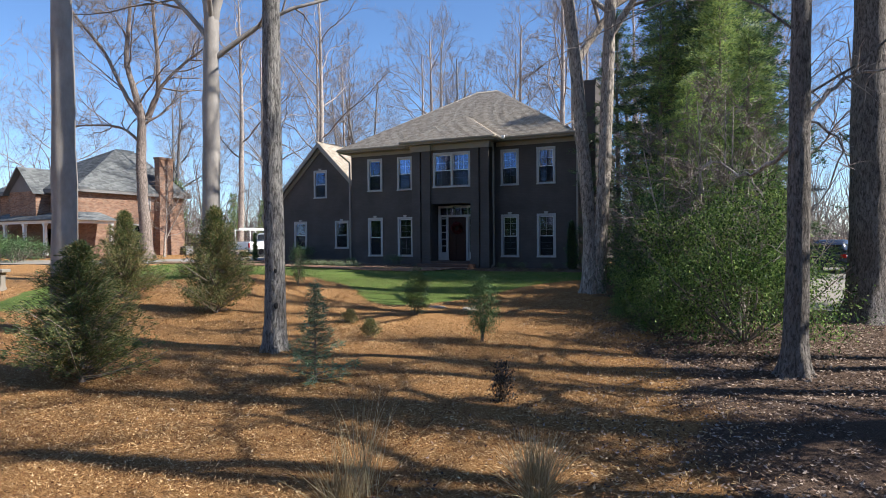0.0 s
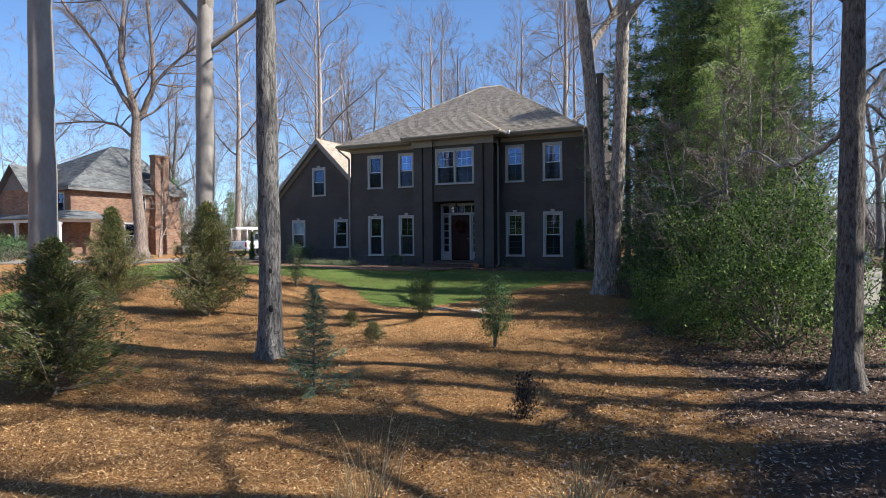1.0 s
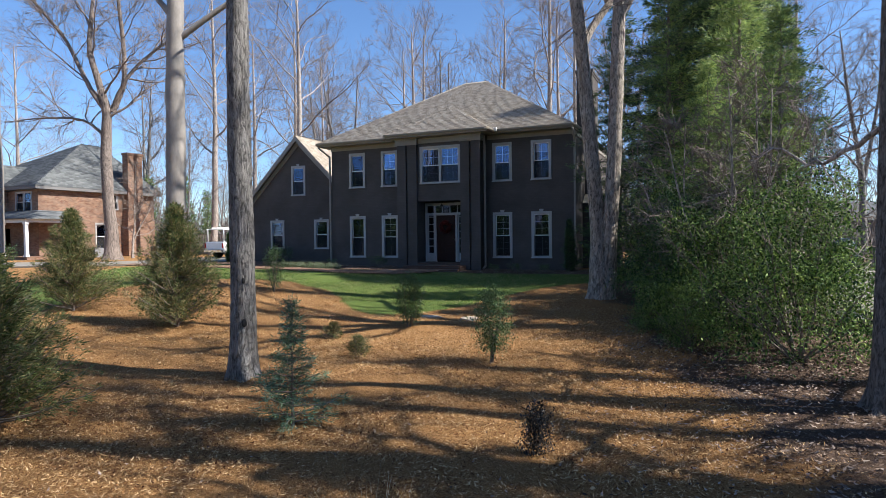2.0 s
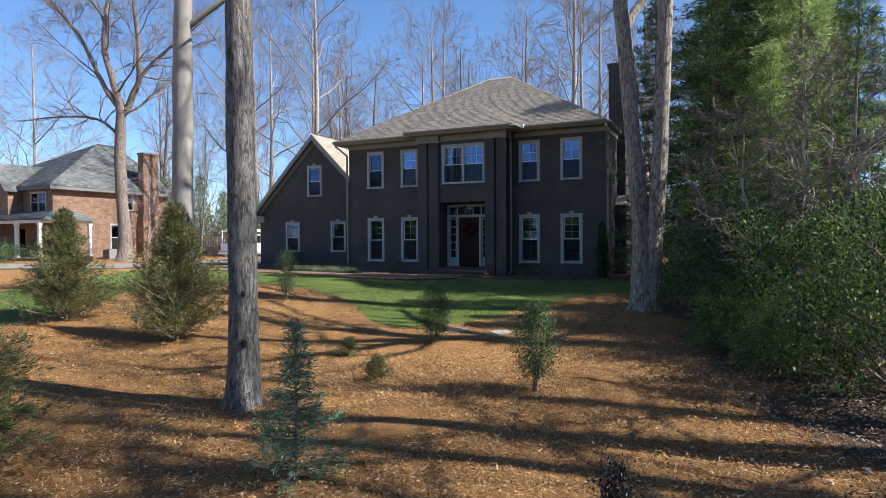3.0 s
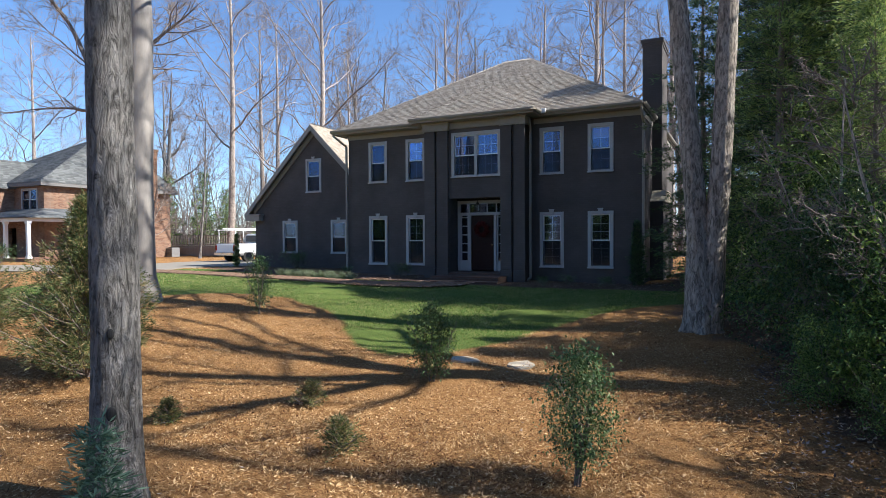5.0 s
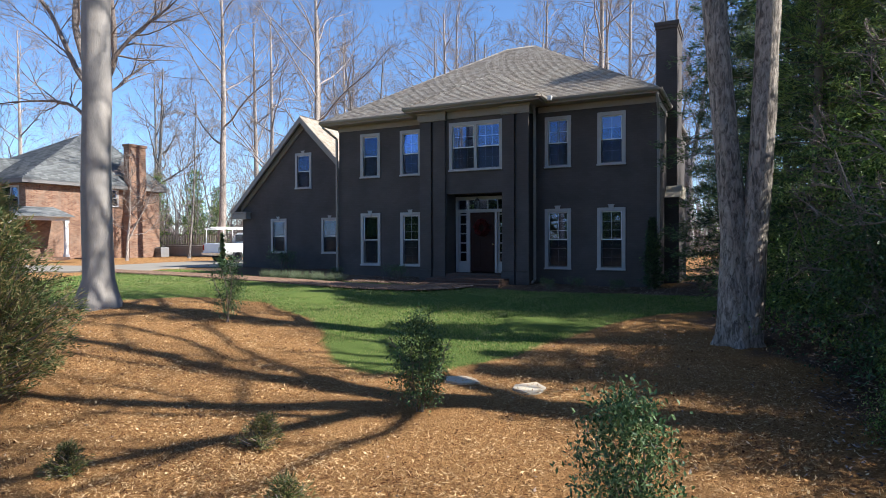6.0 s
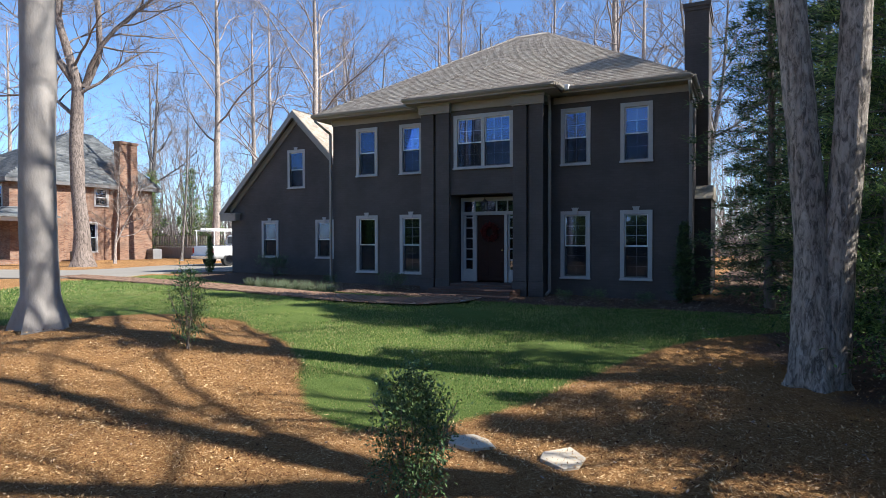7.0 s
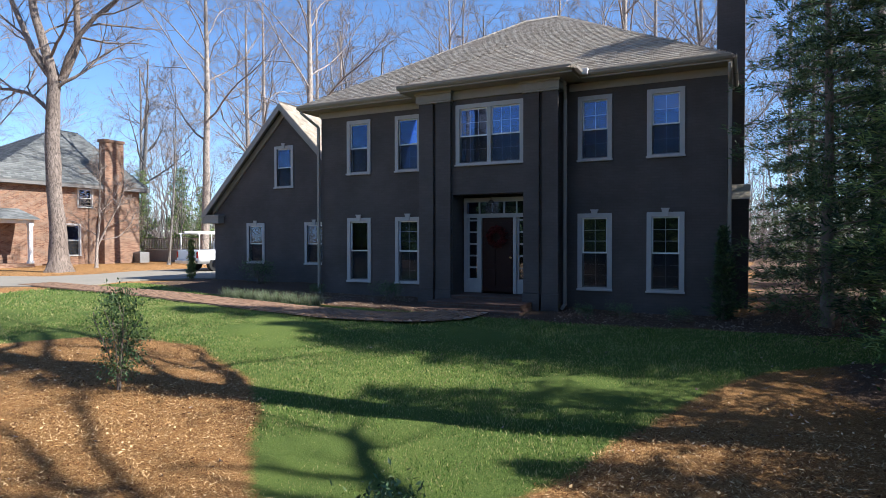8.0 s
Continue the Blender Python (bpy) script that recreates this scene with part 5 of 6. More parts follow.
def far_woods():
    """Dense far trees, too many to count."""
    r = np.random.default_rng(7)
    n = 230
    # the first 51 stand all round, some unseen, for the panes to reflect
    a = np.where(np.arange(n) > 50, r.uniform(-1.35, 1.0, n), r.uniform(-3.14, 3.14, n))
    dist = r.uniform(58, 115, n)
    x, y = dist * np.sin(a), -8 + dist * np.cos(a)
    h = r.uniform(13, 22, n)
    stem, rad = shoots(r, np.stack((x, y, land(x, y) - 0.2), 1), np.stack((r.normal(size=n) * 0.05, r.normal(size=n) * 0.05, np.ones(n)), 1), h, r.uniform(0.08, 0.19, n), 6, 0.06, 0.03)
    rad = rad * np.linspace(1, 0.15, 7)
    parts = [tube_batch(stem, rad, 5)]
    pts, length = stem, h
    for per, first, ratio, k, lift, rmin in ((12, 0.32, 0.36, 3, 0.12, 0.028), (4, 0.25, 0.5, 2, 0.08, 0.016), (3, 0.25, 0.5, 1, 0.05, 0.012)):
        p, d, length, rr = offshoots(r, pts, rad, length, per, first, ratio, rmin)
        pts, rad = shoots(r, p, d, length, rr, k, 0.16, lift)
        parts.append(tube_batch(pts, rad, 3))
    V, F = joined(parts)
    tagged(new("far_woods", np_mesh("far_woods", V, F, M_FAR)), "dense grey-brown bare winter woods on the horizon", "woods", kind="stuff")
    parts = []
    for i in range(1500):
        a = r.uniform(-1.35, 1.0) if i > 250 else r.uniform(-3.14, 3.14)
        dist = r.uniform(46, 95)
        x, y = dist * math.sin(a), -8 + dist * math.cos(a)
        base = np.array((x, y, gz(x, y) - 0.1))
        for j in range(5):
            d = np.array((r.normal() * 0.5, r.normal() * 0.5, 1.0))
            ln, _ = wander(r, base, d / np.linalg.norm(d), r.uniform(3.0, 10.5), 3, 0.15, 0.02)
            parts.append((ln, np.array((0.05, 0.04, 0.03, 0.012)), 3))
    V, F = tubes(parts)
    tagged(new("brushwood", np_mesh("brushwood", V, F, M_FAR)), "tangled bare undergrowth along the woods' edge", "undergrowth", kind="stuff")


far_woods()


# ---- evergreens ----
def conifer_meshes(H, R, seed, n_branch, sprays, needles, size, mat, droop=-0.25, rise=0.3, clear=0.05, tip=0.75, trunk_r=0.1, width=0.22, tuck=True, flat=0.55, fan=0.10):
    """Stem, boughs and needle sprays of a conifer of height H and radius R."""
    r = np.random.default_rng(seed)
    parts = [(np.array([(0, 0, f * H) for f in np.linspace(0, 1, 9)]) + np.concatenate((np.zeros((1, 3)), r.normal(size=(8, 3)) * np.array((0.02, 0.02, 0)) * H * 0.12)), np.linspace(trunk_r, trunk_r * 0.08, 9), 8)]
    boughs, C, D, S = [], [], [], []
    for i in range(n_branch):
        f = clear + (1 - clear) * (i + r.random()) / n_branch
        rad = R * (1 - f) ** tip * r.uniform(0.42, 1.2) + 0.03 * R
        if f < 0.15 and tuck:
            rad *= 0.65 + 2.3 * f
        a = i * 2.39996 + r.normal() * 0.3
        el = rise * (0.4 + f) + r.normal() * 0.12
        d = np.array((math.cos(a) * math.cos(el), math.sin(a) * math.cos(el), math.sin(el)))
        ln, _ = wander(r, (0, 0, f * H), d, rad, 5, 0.06, droop * 0.12)
        boughs.append((ln, np.linspace(0.012 + 0.008 * rad, 0.004, 6), 3))
        k = max(3, int(sprays * (0.35 + rad / R)))
        t = r.uniform(0.2 if rad > 0.4 else 0.0, 1.0, k) ** 0.8
        idx = np.minimum((t * 5).astype(int), 4)
        p = ln[idx] + (ln[idx + 1] - ln[idx]) * (t * 5 - idx)[:, None]
        spread_ = r.normal(size=(k, 3)) * np.array((1, 1, flat)) * (fan * rad + 0.5 * size) * (1.1 - t[:, None] * 0.6)
        p = p + spread_
        for j in range(needles):
            dd = d * 0.9 + r.normal(size=(k, 3)) * 0.55 + spread_ * 1.5 / (rad + 0.1)
            C.append(p + r.normal(size=(k, 3)) * size * 0.3)
            D.append(dd)
            S.append(r.normal(size=(k, 3)))
    C, D, S = np.concatenate(C), np.concatenate(D), np.concatenate(S)
    V, F = blades(C, D, S, size * r.uniform(0.6, 1.3, len(C)), size * width, 0.1)
    tv, tf = tubes(parts)
    bv, bf = tubes(boughs)
    return np_mesh("trunk", tv, tf, M_TWIG, smooth=True), np_mesh("boughs", bv, bf, M_TWIG), np_mesh("foliage", V, F, mat)


def plant(meshes, at, name, label, category, turn=0.0, size=(1, 1, 1), group="", sink=0.03, parts=("trunk", "branchwork", "foliage")):
    t = thing(name, label, category, group=group)
    t.matrix_basis = pose(at[0], at[1], gz(*at) - sink, 0, 0, turn) @ Matrix.Diagonal((*size, 1))
    for me, nm in zip(meshes, parts):
        mpart(nm, me, t)
    return t


CEDAR = conifer_meshes(2.5, 1.28, 31, 260, 18, 10, 0.085, M_CEDAR, droop=0.7, rise=0.52, clear=0.02, tip=0.86, trunk_r=0.05, width=0.15, tuck=False)
plant(CEDAR, (2.75, -20.95), "cedar_bush", "olive-green bushy cedar growing in mulch", "bush", 40, (1.0, 1.0, 0.86), "cedar bushes")
plant(CEDAR, (0.3, -15.75), "cedar_bush", "olive-green bushy cedar growing in mulch", "bush", 160, (0.94, 0.94, 1.05), "cedar bushes")
plant(CEDAR, (-3.13, -15.65), "cedar_bush", "olive-green bushy cedar at the lawn's edge", "bush", 280, (0.9, 0.9, 0.95), "cedar bushes")
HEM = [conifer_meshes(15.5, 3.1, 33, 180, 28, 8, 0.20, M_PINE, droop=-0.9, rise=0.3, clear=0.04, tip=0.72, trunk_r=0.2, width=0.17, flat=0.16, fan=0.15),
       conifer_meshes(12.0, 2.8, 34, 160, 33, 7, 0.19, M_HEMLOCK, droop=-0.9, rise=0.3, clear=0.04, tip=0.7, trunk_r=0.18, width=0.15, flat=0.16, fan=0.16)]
# (17.3, -18.6) and (16.4, -8.6) are unseen, added only to shade the ground
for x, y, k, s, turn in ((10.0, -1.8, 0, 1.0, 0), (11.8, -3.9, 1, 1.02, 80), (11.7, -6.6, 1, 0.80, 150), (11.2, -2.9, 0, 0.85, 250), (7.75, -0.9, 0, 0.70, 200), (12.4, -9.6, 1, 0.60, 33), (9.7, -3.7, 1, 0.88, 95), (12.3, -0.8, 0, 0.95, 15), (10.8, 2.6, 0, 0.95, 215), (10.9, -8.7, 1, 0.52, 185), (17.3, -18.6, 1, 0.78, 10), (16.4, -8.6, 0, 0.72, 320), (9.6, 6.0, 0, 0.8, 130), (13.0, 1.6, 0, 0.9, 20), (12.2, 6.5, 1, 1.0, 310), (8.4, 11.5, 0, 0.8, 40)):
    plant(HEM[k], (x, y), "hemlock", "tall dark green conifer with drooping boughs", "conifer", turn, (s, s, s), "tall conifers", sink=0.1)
YOUNG = conifer_meshes(6.0, 1.3, 35, 110, 14, 4, 0.2, M_HEMLOCK, trunk_r=0.08, width=0.2)
for x, y, s in ((-32, 18.5, 1.0), (-30.5, 21, 0.9), (-38, 21.5, 1.35), (-14, 34, 1.6), (-41, 20, 1.3)):
    plant(YOUNG, (x, y), "pine", "dark green conifer at the woods' edge", "conifer", x * 40, (s, s, s), "far conifers", sink=0.1)
FIR = conifer_meshes(1.65, 0.66, 36, 60, 18, 8, 0.07, M_FIR, droop=0.1, rise=0.25, clear=0.05, tip=1.5, tuck=False, trunk_r=0.022, width=0.14)
plant(FIR, (6.3, -19.7), "young_fir", "small blue-green fir sapling in mulch", "sapling", 20, (1.05, 1.05, 0.93))
ARBOR = conifer_meshes(1.7, 0.24, 37, 90, 10, 6, 0.07, M_HEMLOCK, droop=0.5, rise=1.1, clear=0.02, tip=0.35, trunk_r=0.03, width=0.3)
plant(ARBOR, (-15.1, 2.7), "arborvitae", "narrow upright green arborvitae by the driveway", "bush", 0)


def leafy_meshes(H, R, seed, stems, leaves, leaf, mat, bottom=0.0, lump=0.35, col=False, wide=0.42, fold=0.2):
    """A broadleaf shrub: stems that divide, and leaves in clumps towards the outside."""
    r = np.random.default_rng(seed)
    parts, ends = [], []
    for i in range(stems):
        a, t = r.uniform(0, 6.283), r.uniform(0.02, 0.2 if col else 1.0)
        d = np.array((math.cos(a) * math.sin(t), math.sin(a) * math.sin(t), math.cos(t)))
        ln, _ = wander(r, (r.normal() * 0.03, r.normal() * 0.03, 0), d, H * r.uniform(0.6, 0.95), 6, 0.12, 0.06)
        parts.append((ln, np.linspace(0.012 + 0.010 * R, 0.005, 7), 5))
        for j in range(9):
            q_ = ln[r.integers(2, 6)]
            ln2, _ = wander(r, q_, rand_dirs(r, 1)[0] + np.array((0, 0, 0.4)), R * r.uniform(0.3, 0.8), 3, 0.2, 0.05)
            parts.append((ln2, np.linspace(0.007, 0.003, 4), 3))
    clumps = leaves // 26
    if col:
        f = r.uniform(0.22, 1.0, clumps)
        prof = np.sin(np.clip((f - 0.12) / 0.9, 0, 1) * np.pi) ** 0.5
        rr = R * prof * np.sqrt(r.uniform(0.05, 1, clumps))
        an = r.uniform(0, 6.283, clumps)
        c = np.stack((rr * np.cos(an), rr * np.sin(an), f * H), 1)
    else:
        d = rand_dirs(r, clumps)
        lump = 0.5
        d[:, 2] = np.abs(d[:, 2]) * 1.25 - 0.42
        bumps = 1 + lump * (np.sin(d[:, 0] * 5 + seed) * np.sin(d[:, 1] * 6 + 2 * seed) + 0.6 * np.sin(d[:, 2] * 9 + seed))
        c = d * np.array((R, R, H * 0.62)) * (bumps * r.uniform(0.55, 1.0, clumps) ** 0.6)[:, None] + np.array((0, 0, H * 0.38))
        low = d[:, 2] < 0.08
        c[low, 2] = r.uniform(0.04, 0.45, int(low.sum())) * H
        c[:, 2] = np.maximum(c[:, 2], bottom + r.uniform(0.02, 0.7, clumps))
    c = np.repeat(c, 26, axis=0) + r.normal(size=(clumps * 26, 3)) * leaf * 1.6
    out_d = c - np.array((0, 0, H * 0.4))
    out_d /= np.linalg.norm(out_d, axis=1)[:, None] + 1e-6
    D = out_d * 0.5 + rand_dirs(r, len(c)) + np.array((0, 0, 0.15))
    V, F = blades(c, D, np.cross(D, np.array((0, 0, 1.0))) + r.normal(size=(len(c), 3)) * 0.4, leaf * r.uniform(0.6, 1.25, len(c)), leaf * wide, fold)
    tv, tf = tubes(parts)
    return np_mesh("stems", tv, tf, M_TWIG, smooth=True), np_mesh("leaves", V, F, mat)


HOLLY = [leafy_meshes(1.35, 0.36, 41, 7, 5200, 0.052, M_HOLLY, col=True), leafy_meshes(1.45, 0.36, 42, 7, 5200, 0.052, M_HOLLY, col=True), leafy_meshes(1.45, 0.30, 40, 6, 2700, 0.056, M_HOLLY, col=True)]
for x, y, k, s, turn in ((-1.25, -10.55, 2, 0.92, 0), (4.75, -13.45, 0, 0.85, 70), (7.55, -16.0, 1, 0.83, 200)):
    plant(HOLLY[k], (x, y), "holly_sapling", "young glossy-leaved holly sapling planted in mulch", "sapling", turn, (s, s, s), "holly saplings", parts=("stem", "foliage"))
TUFT = conifer_meshes(0.34, 0.27, 43, 60, 9, 6, 0.05, M_CEDAR, droop=0.5, rise=0.6, clear=0.02, tip=0.7, trunk_r=0.012, width=0.16, tuck=False)
for x, y, s in ((3.81, -15.06, 1.0), (5.11, -16.23, 1.05), (2.75, -16.4, 0.9)):
    plant(TUFT, (x, y), "low_shrub", "small low dull-green shrub in mulch", "shrub", x * 70, (s, s, s), "low shrubs")
DARKSH = leafy_meshes(0.66, 0.12, 44, 4, 1300, 0.07, M_BRONZE, col=True)
plant(DARKSH, (9.2, -19.5), "bronze_shrub", "small dark bronze-leaved shrub in mulch", "shrub", 10, (0.6, 0.6, 0.74), parts=("stem", "foliage"))
SHRUB = [leafy_meshes(3.0, 1.5, 45, 14, 19000, 0.078, M_SHRUB), leafy_meshes(2.6, 1.35, 46, 14, 16000, 0.078, M_SHRUB), leafy_meshes(3.3, 1.4, 47, 14, 18000, 0.08, M_HOLLY)]
for x, y, k, s, turn in ((12.2, -14.3, 0, 0.92, 0), (11.2, -12.2, 1, 1.0, 50), (10.5, -10.2, 2, 0.9, 100), (10.3, -7.6, 0, 1.12, 220), (12.2, -9.6, 1, 1.15, 300), (11.6, -4.5, 0, 1.0, 75), (9.9, -12.3, 1, 0.42, 130), (10.6, -13.6, 0, 0.36, 10)):
    plant(SHRUB[k], (x, y), "evergreen_shrub", "large rounded evergreen shrub with glossy leaves", "shrub", turn, (s, s, s), "evergreen shrubs", parts=("stem", "foliage"))

# bare undergrowth between the conifers and the shrubs
THICKET = bare_tree_meshes([straight(5.2, 0.045, (0.3, 0.1), 0.25, 0.2), [(0.02, 0, 0.0, 0.035), (-0.3, 0.1, 1.5, 0.03), (-0.7, 0.2, 3.0, 0.02), (-0.9, 0.3, 4.2, 0.008)], [(0, 0.02, 0.0, 0.03), (0.3, -0.3, 1.2, 0.025), (0.7, -0.6, 2.6, 0.018), (0.9, -0.9, 3.6, 0.008)]],
                           28, limbs=11, limb_from=0.2, limb_len=0.34, kids=(5, 4, 3), steep=1.1, up=0.0, stout=0.8, flare=0, thin=0.8, bark_mat=M_BARK_PALE, sides=6)
for x, y, s, turn in ((11.0, -11.6, 1.0, 20), (12.3, -12.0, 0.95, 130), (10.4, -9.0, 0.9, 250), (11.6, -10.0, 1.1, 300), (12.6, -8.4, 1.0, 80)):
    plant_tree(THICKET, (x, y), "bare grey-twigged sapling among evergreen shrubs", turn=turn, size=s, group="bare saplings", name="sapling")

# unseen belt behind the camera, added to darken what the lower panes reflect
BELT = conifer_meshes(10.0, 3.4, 38, 70, 13, 3, 0.95, M_HEMLOCK, trunk_r=0.2, width=0.3, tip=0.5)
r = np.random.default_rng(12)
for i in range(26):
    s = r.uniform(0.85, 1.1)
    plant(BELT, (-44 + 3.7 * i + r.uniform(-1, 1), -50 - 5 * (i % 2) + r.uniform(-1, 1)), "mirrored_pine", "unseen dark evergreen behind the camera, added to darken window reflections", "conifer", r.uniform(0, 360), (s, s, s), "roadside evergreens", sink=0.1)


def dead_limb(rows, seed, r0=0.045):
    """A crooked pale limb with side twigs, as one mesh."""
    r = np.random.default_rng(seed)
    line = smooth_line(rows, 16)
    line[1:-1] += r.normal(size=(14, 3)) * 0.03
    parts = [(line, np.linspace(r0, r0 * 0.2, 16), 6)]
    for i in range(12):
        j = r.integers(3, 15)
        ln, _ = wander(r, line[j], rand_dirs(r, 1)[0] + (line[j] - line[j - 1]) * 2, r.uniform(0.25, 0.8), 4, 0.3, 0.02)
        parts.append((ln, np.linspace(r0 * 0.35, 0.004, 5), 4))
        ln2, _ = wander(r, ln[2], rand_dirs(r, 1)[0], r.uniform(0.15, 0.4), 3, 0.3, 0.02)
        parts.append((ln2, np.linspace(0.008, 0.003, 4), 3))
    V, F = tubes(parts)
    return np_mesh("dead_limb", V, F, M_BARK_PALE)


slim = [o for o in scene.objects if o.name == "yard_tree.004"][0]
back = slim.matrix_basis.inverted()
for k, rows in enumerate(([(12.86, -16.62, 2.5), (12.5, -16.2, 2.1), (12.15, -15.9, 2.0), (11.7, -15.6, 2.4), (11.4, -15.5, 2.15)], [(12.95, -16.7, 2.7), (13.4, -16.4, 3.3), (13.9, -16.2, 3.5), (14.6, -16.0, 3.45)], [(12.95, -16.6, 2.9), (13.6, -16.1, 2.4), (13.1, -16.2, 1.3), (12.4, -16.3, 0.5)])):
    mpart("dead_limb", dead_limb(rows, 90 + k, 0.04 if k < 2 else 0.022), slim, "crooked pale dead limb", back)

# knot holes in the straight tree's bark: flattened spheres, hollow's dark in the colour
straight_tree = [o for o in scene.objects if o.name == "yard_tree"][0]
back = straight_tree.matrix_basis.inverted()
for z, r_ in ((0.46, 0.035), (-0.19, 0.05)):
    an = math.atan2(-0.72, 0.69)
    bm = bmesh.new()
    bmesh.ops.create_uvsphere(bm, u_segments=12, v_segments=8, radius=1.0)
    bmesh.ops.scale(bm, vec=(r_ * 0.5, r_ * 0.8, r_ * 1.25), verts=bm.verts)
    rr = 0.19 if z > 0 else 0.198
    m = back @ pose(4.15 + rr * math.cos(an), -18.06 + rr * math.sin(an), z, 0, 0, math.degrees(an))
    mpart("knot_hole", part("knot_hole", bm, M_DARK, None).data, straight_tree, "dark knot hole", m)
    bpy.data.objects.remove([o for o in scene.objects if o.name.startswith("knot_hole") and o.parent is None][0])


# ---- small plants near the house ----
BEDSH = leafy_meshes(0.7, 0.5, 48, 6, 1300, 0.06, M_HOLLY)
for x, y, s in ((-10.9, 2.3, 1.2), (3.6, -1.2, 0.5), (1.9 + 0.9, -1.5, 0.45), (-2.8, -1.2, 0.75), (-5.5, -1.0, 0.5), (4.9, -1.5, 0.5)):
    plant(BEDSH, (x, y), "foundation_shrub", "small dark evergreen shrub in the bed by the house", "shrub", x * 50, (s, s, s), "foundation shrubs", parts=("stem", "foliage"))
for x, y, s in ((-27.5, -4.5, 2.0), (-29.5, -3.0, 2.4), (-31.5, -1.8, 2.2), (-25.6, -7.6, 1.9), (-33.2, 0.8, 1.8), (-28.6, -6.2, 2.6), (-31.0, -4.6, 2.8), (-33.5, -2.4, 2.8), (-29.8, -8.6, 2.4)):
    plant(BEDSH, (x, y), "garden_shrub", "rounded dark evergreen shrub beside the driveway", "shrub", x * 50, (s, s, s * 0.9), "garden shrubs", parts=("stem", "foliage"))
# dark foliage stands in for the deep shade at the corner
CONE = conifer_meshes(2.1, 0.38, 49, 110, 12, 6, 0.09, M_PINE, droop=0.4, rise=0.9, clear=0.02, tip=0.5, trunk_r=0.04, width=0.25)
plant(CONE, (5.75, -0.75), "cone_evergreen", "dark upright evergreen at the house corner", "bush")


def grass_clump(seed, n, h, lean, mat, width=0.012, k=5):
    """Arching blades from one root."""
    r = np.random.default_rng(seed)
    parts = []
    for i in range(n):
        a, t = r.uniform(0, 6.283), abs(r.normal()) * lean
        d = np.array((math.cos(a) * math.sin(t), math.sin(a) * math.sin(t), math.cos(t)))
        ln, _ = wander(r, (r.normal() * 0.05, r.normal() * 0.05, 0), d, h * r.uniform(0.5, 1.1), k, 0.07, -0.06)
        parts.append((ln, np.linspace(width * 0.35, width * 0.08, k + 1), 3))
    V, F = tubes(parts)
    return np_mesh("blades", V, F, mat)


for x, y, seed, n, h, ln in ((8.98, -22.95, 51, 130, 0.62, 0.35), (10.43, -22.1, 52, 320, 0.62, 0.42), (9.0, -22.6, 54, 50, 0.95, 0.2)):
    t = thing("dry_grass_clump", "clump of dry straw-coloured ornamental grass", "grass", (x, y, gz(x, y) - 0.02), "dry grass clumps")
    tagged(mpart("blade_tuft", grass_clump(seed, n, h, ln, M_STRAW, 0.011), t), kind="stuff")
LIRI = grass_clump(53, 160, 0.34, 0.6, M_FIRGRASS, 0.02)
for i in range(11):
    x, y = -7.4 + 0.36 * i, -2.75 - 0.05 * i + 0.06 * math.sin(i * 2.1)
    t = thing("border_plant", "low grey-green grassy plant edging the bed", "plant", (x, y, gz(x, y)), "border plants")
    t.rotation_euler = (0, 0, i * 1.9)
    tagged(mpart("blade_tuft", LIRI, t), kind="stuff")

# ---- stepping stones ----
for (x, y), seed in (((4.55, -11.85), 3), ((5.62, -11.9), 8)):
    r = random.Random(seed)
    bm = bmesh.new()
    out = [(0.30 * math.cos(a) * r.uniform(0.85, 1.15), 0.24 * math.sin(a) * r.uniform(0.85, 1.15)) for a in [i * 1.047 + r.uniform(-0.25, 0.25) for i in range(6)]]
    prism(bm, out, -0.03, 0.028, axis="z")
    bmesh.ops.bevel(bm, geom=list(bm.edges), offset=0.005, segments=1, affect="EDGES")
    ob = part("stepping_stone", bm, M_STONE, None)
    ob.location = (x, y, gz(x, y))
    ob.rotation_euler = (0.04, -0.02, seed)
    tagged(ob, "flat pale flagstone set in mulch", "stone", "stepping stones")


# ---- garden table ----
def build_garden_table(at, turn):
    b = thing("garden_table", "low pale concrete garden table on the mulch", "table")
    b.matrix_basis = pose(at[0], at[1], gz(*at) - 0.02, 0, 0, turn) @ Matrix.Diagonal((1, 1, 1.5, 1))
    part("tabletop", boxes((-0.62, 0.62, -0.19, 0.19, 0.39, 0.46), bevel=0.015), M_CONCRETE, b)
    for x in (-0.45, 0.45):
        bm = bmesh.new()
        prism(bm, [(-0.15, 0.0), (0.15, 0.0), (0.15, 0.06), (0.10, 0.12), (0.10, 0.30), (0.16, 0.388), (-0.16, 0.388), (-0.10, 0.30), (-0.10, 0.12), (-0.15, 0.06)], x - 0.06, x + 0.06, axis="x")
        part("leg", bm, M_CONCRETE, b)


build_garden_table((-9.05, -15.95), 25)


# ---- vehicles ----
def wheel(parent, x, y, r, w, side):
    t = part("wheel", rod(bmesh.new(), (x, y - w / 2, r), (x, y + w / 2, r), r, 24), M_TYRE, parent)
    part("rim", rod(bmesh.new(), (x, y + side * w / 2, r), (x, y + side * (w / 2 + 0.015), r), r * 0.62, 16), M_CHROME, t)
    return t


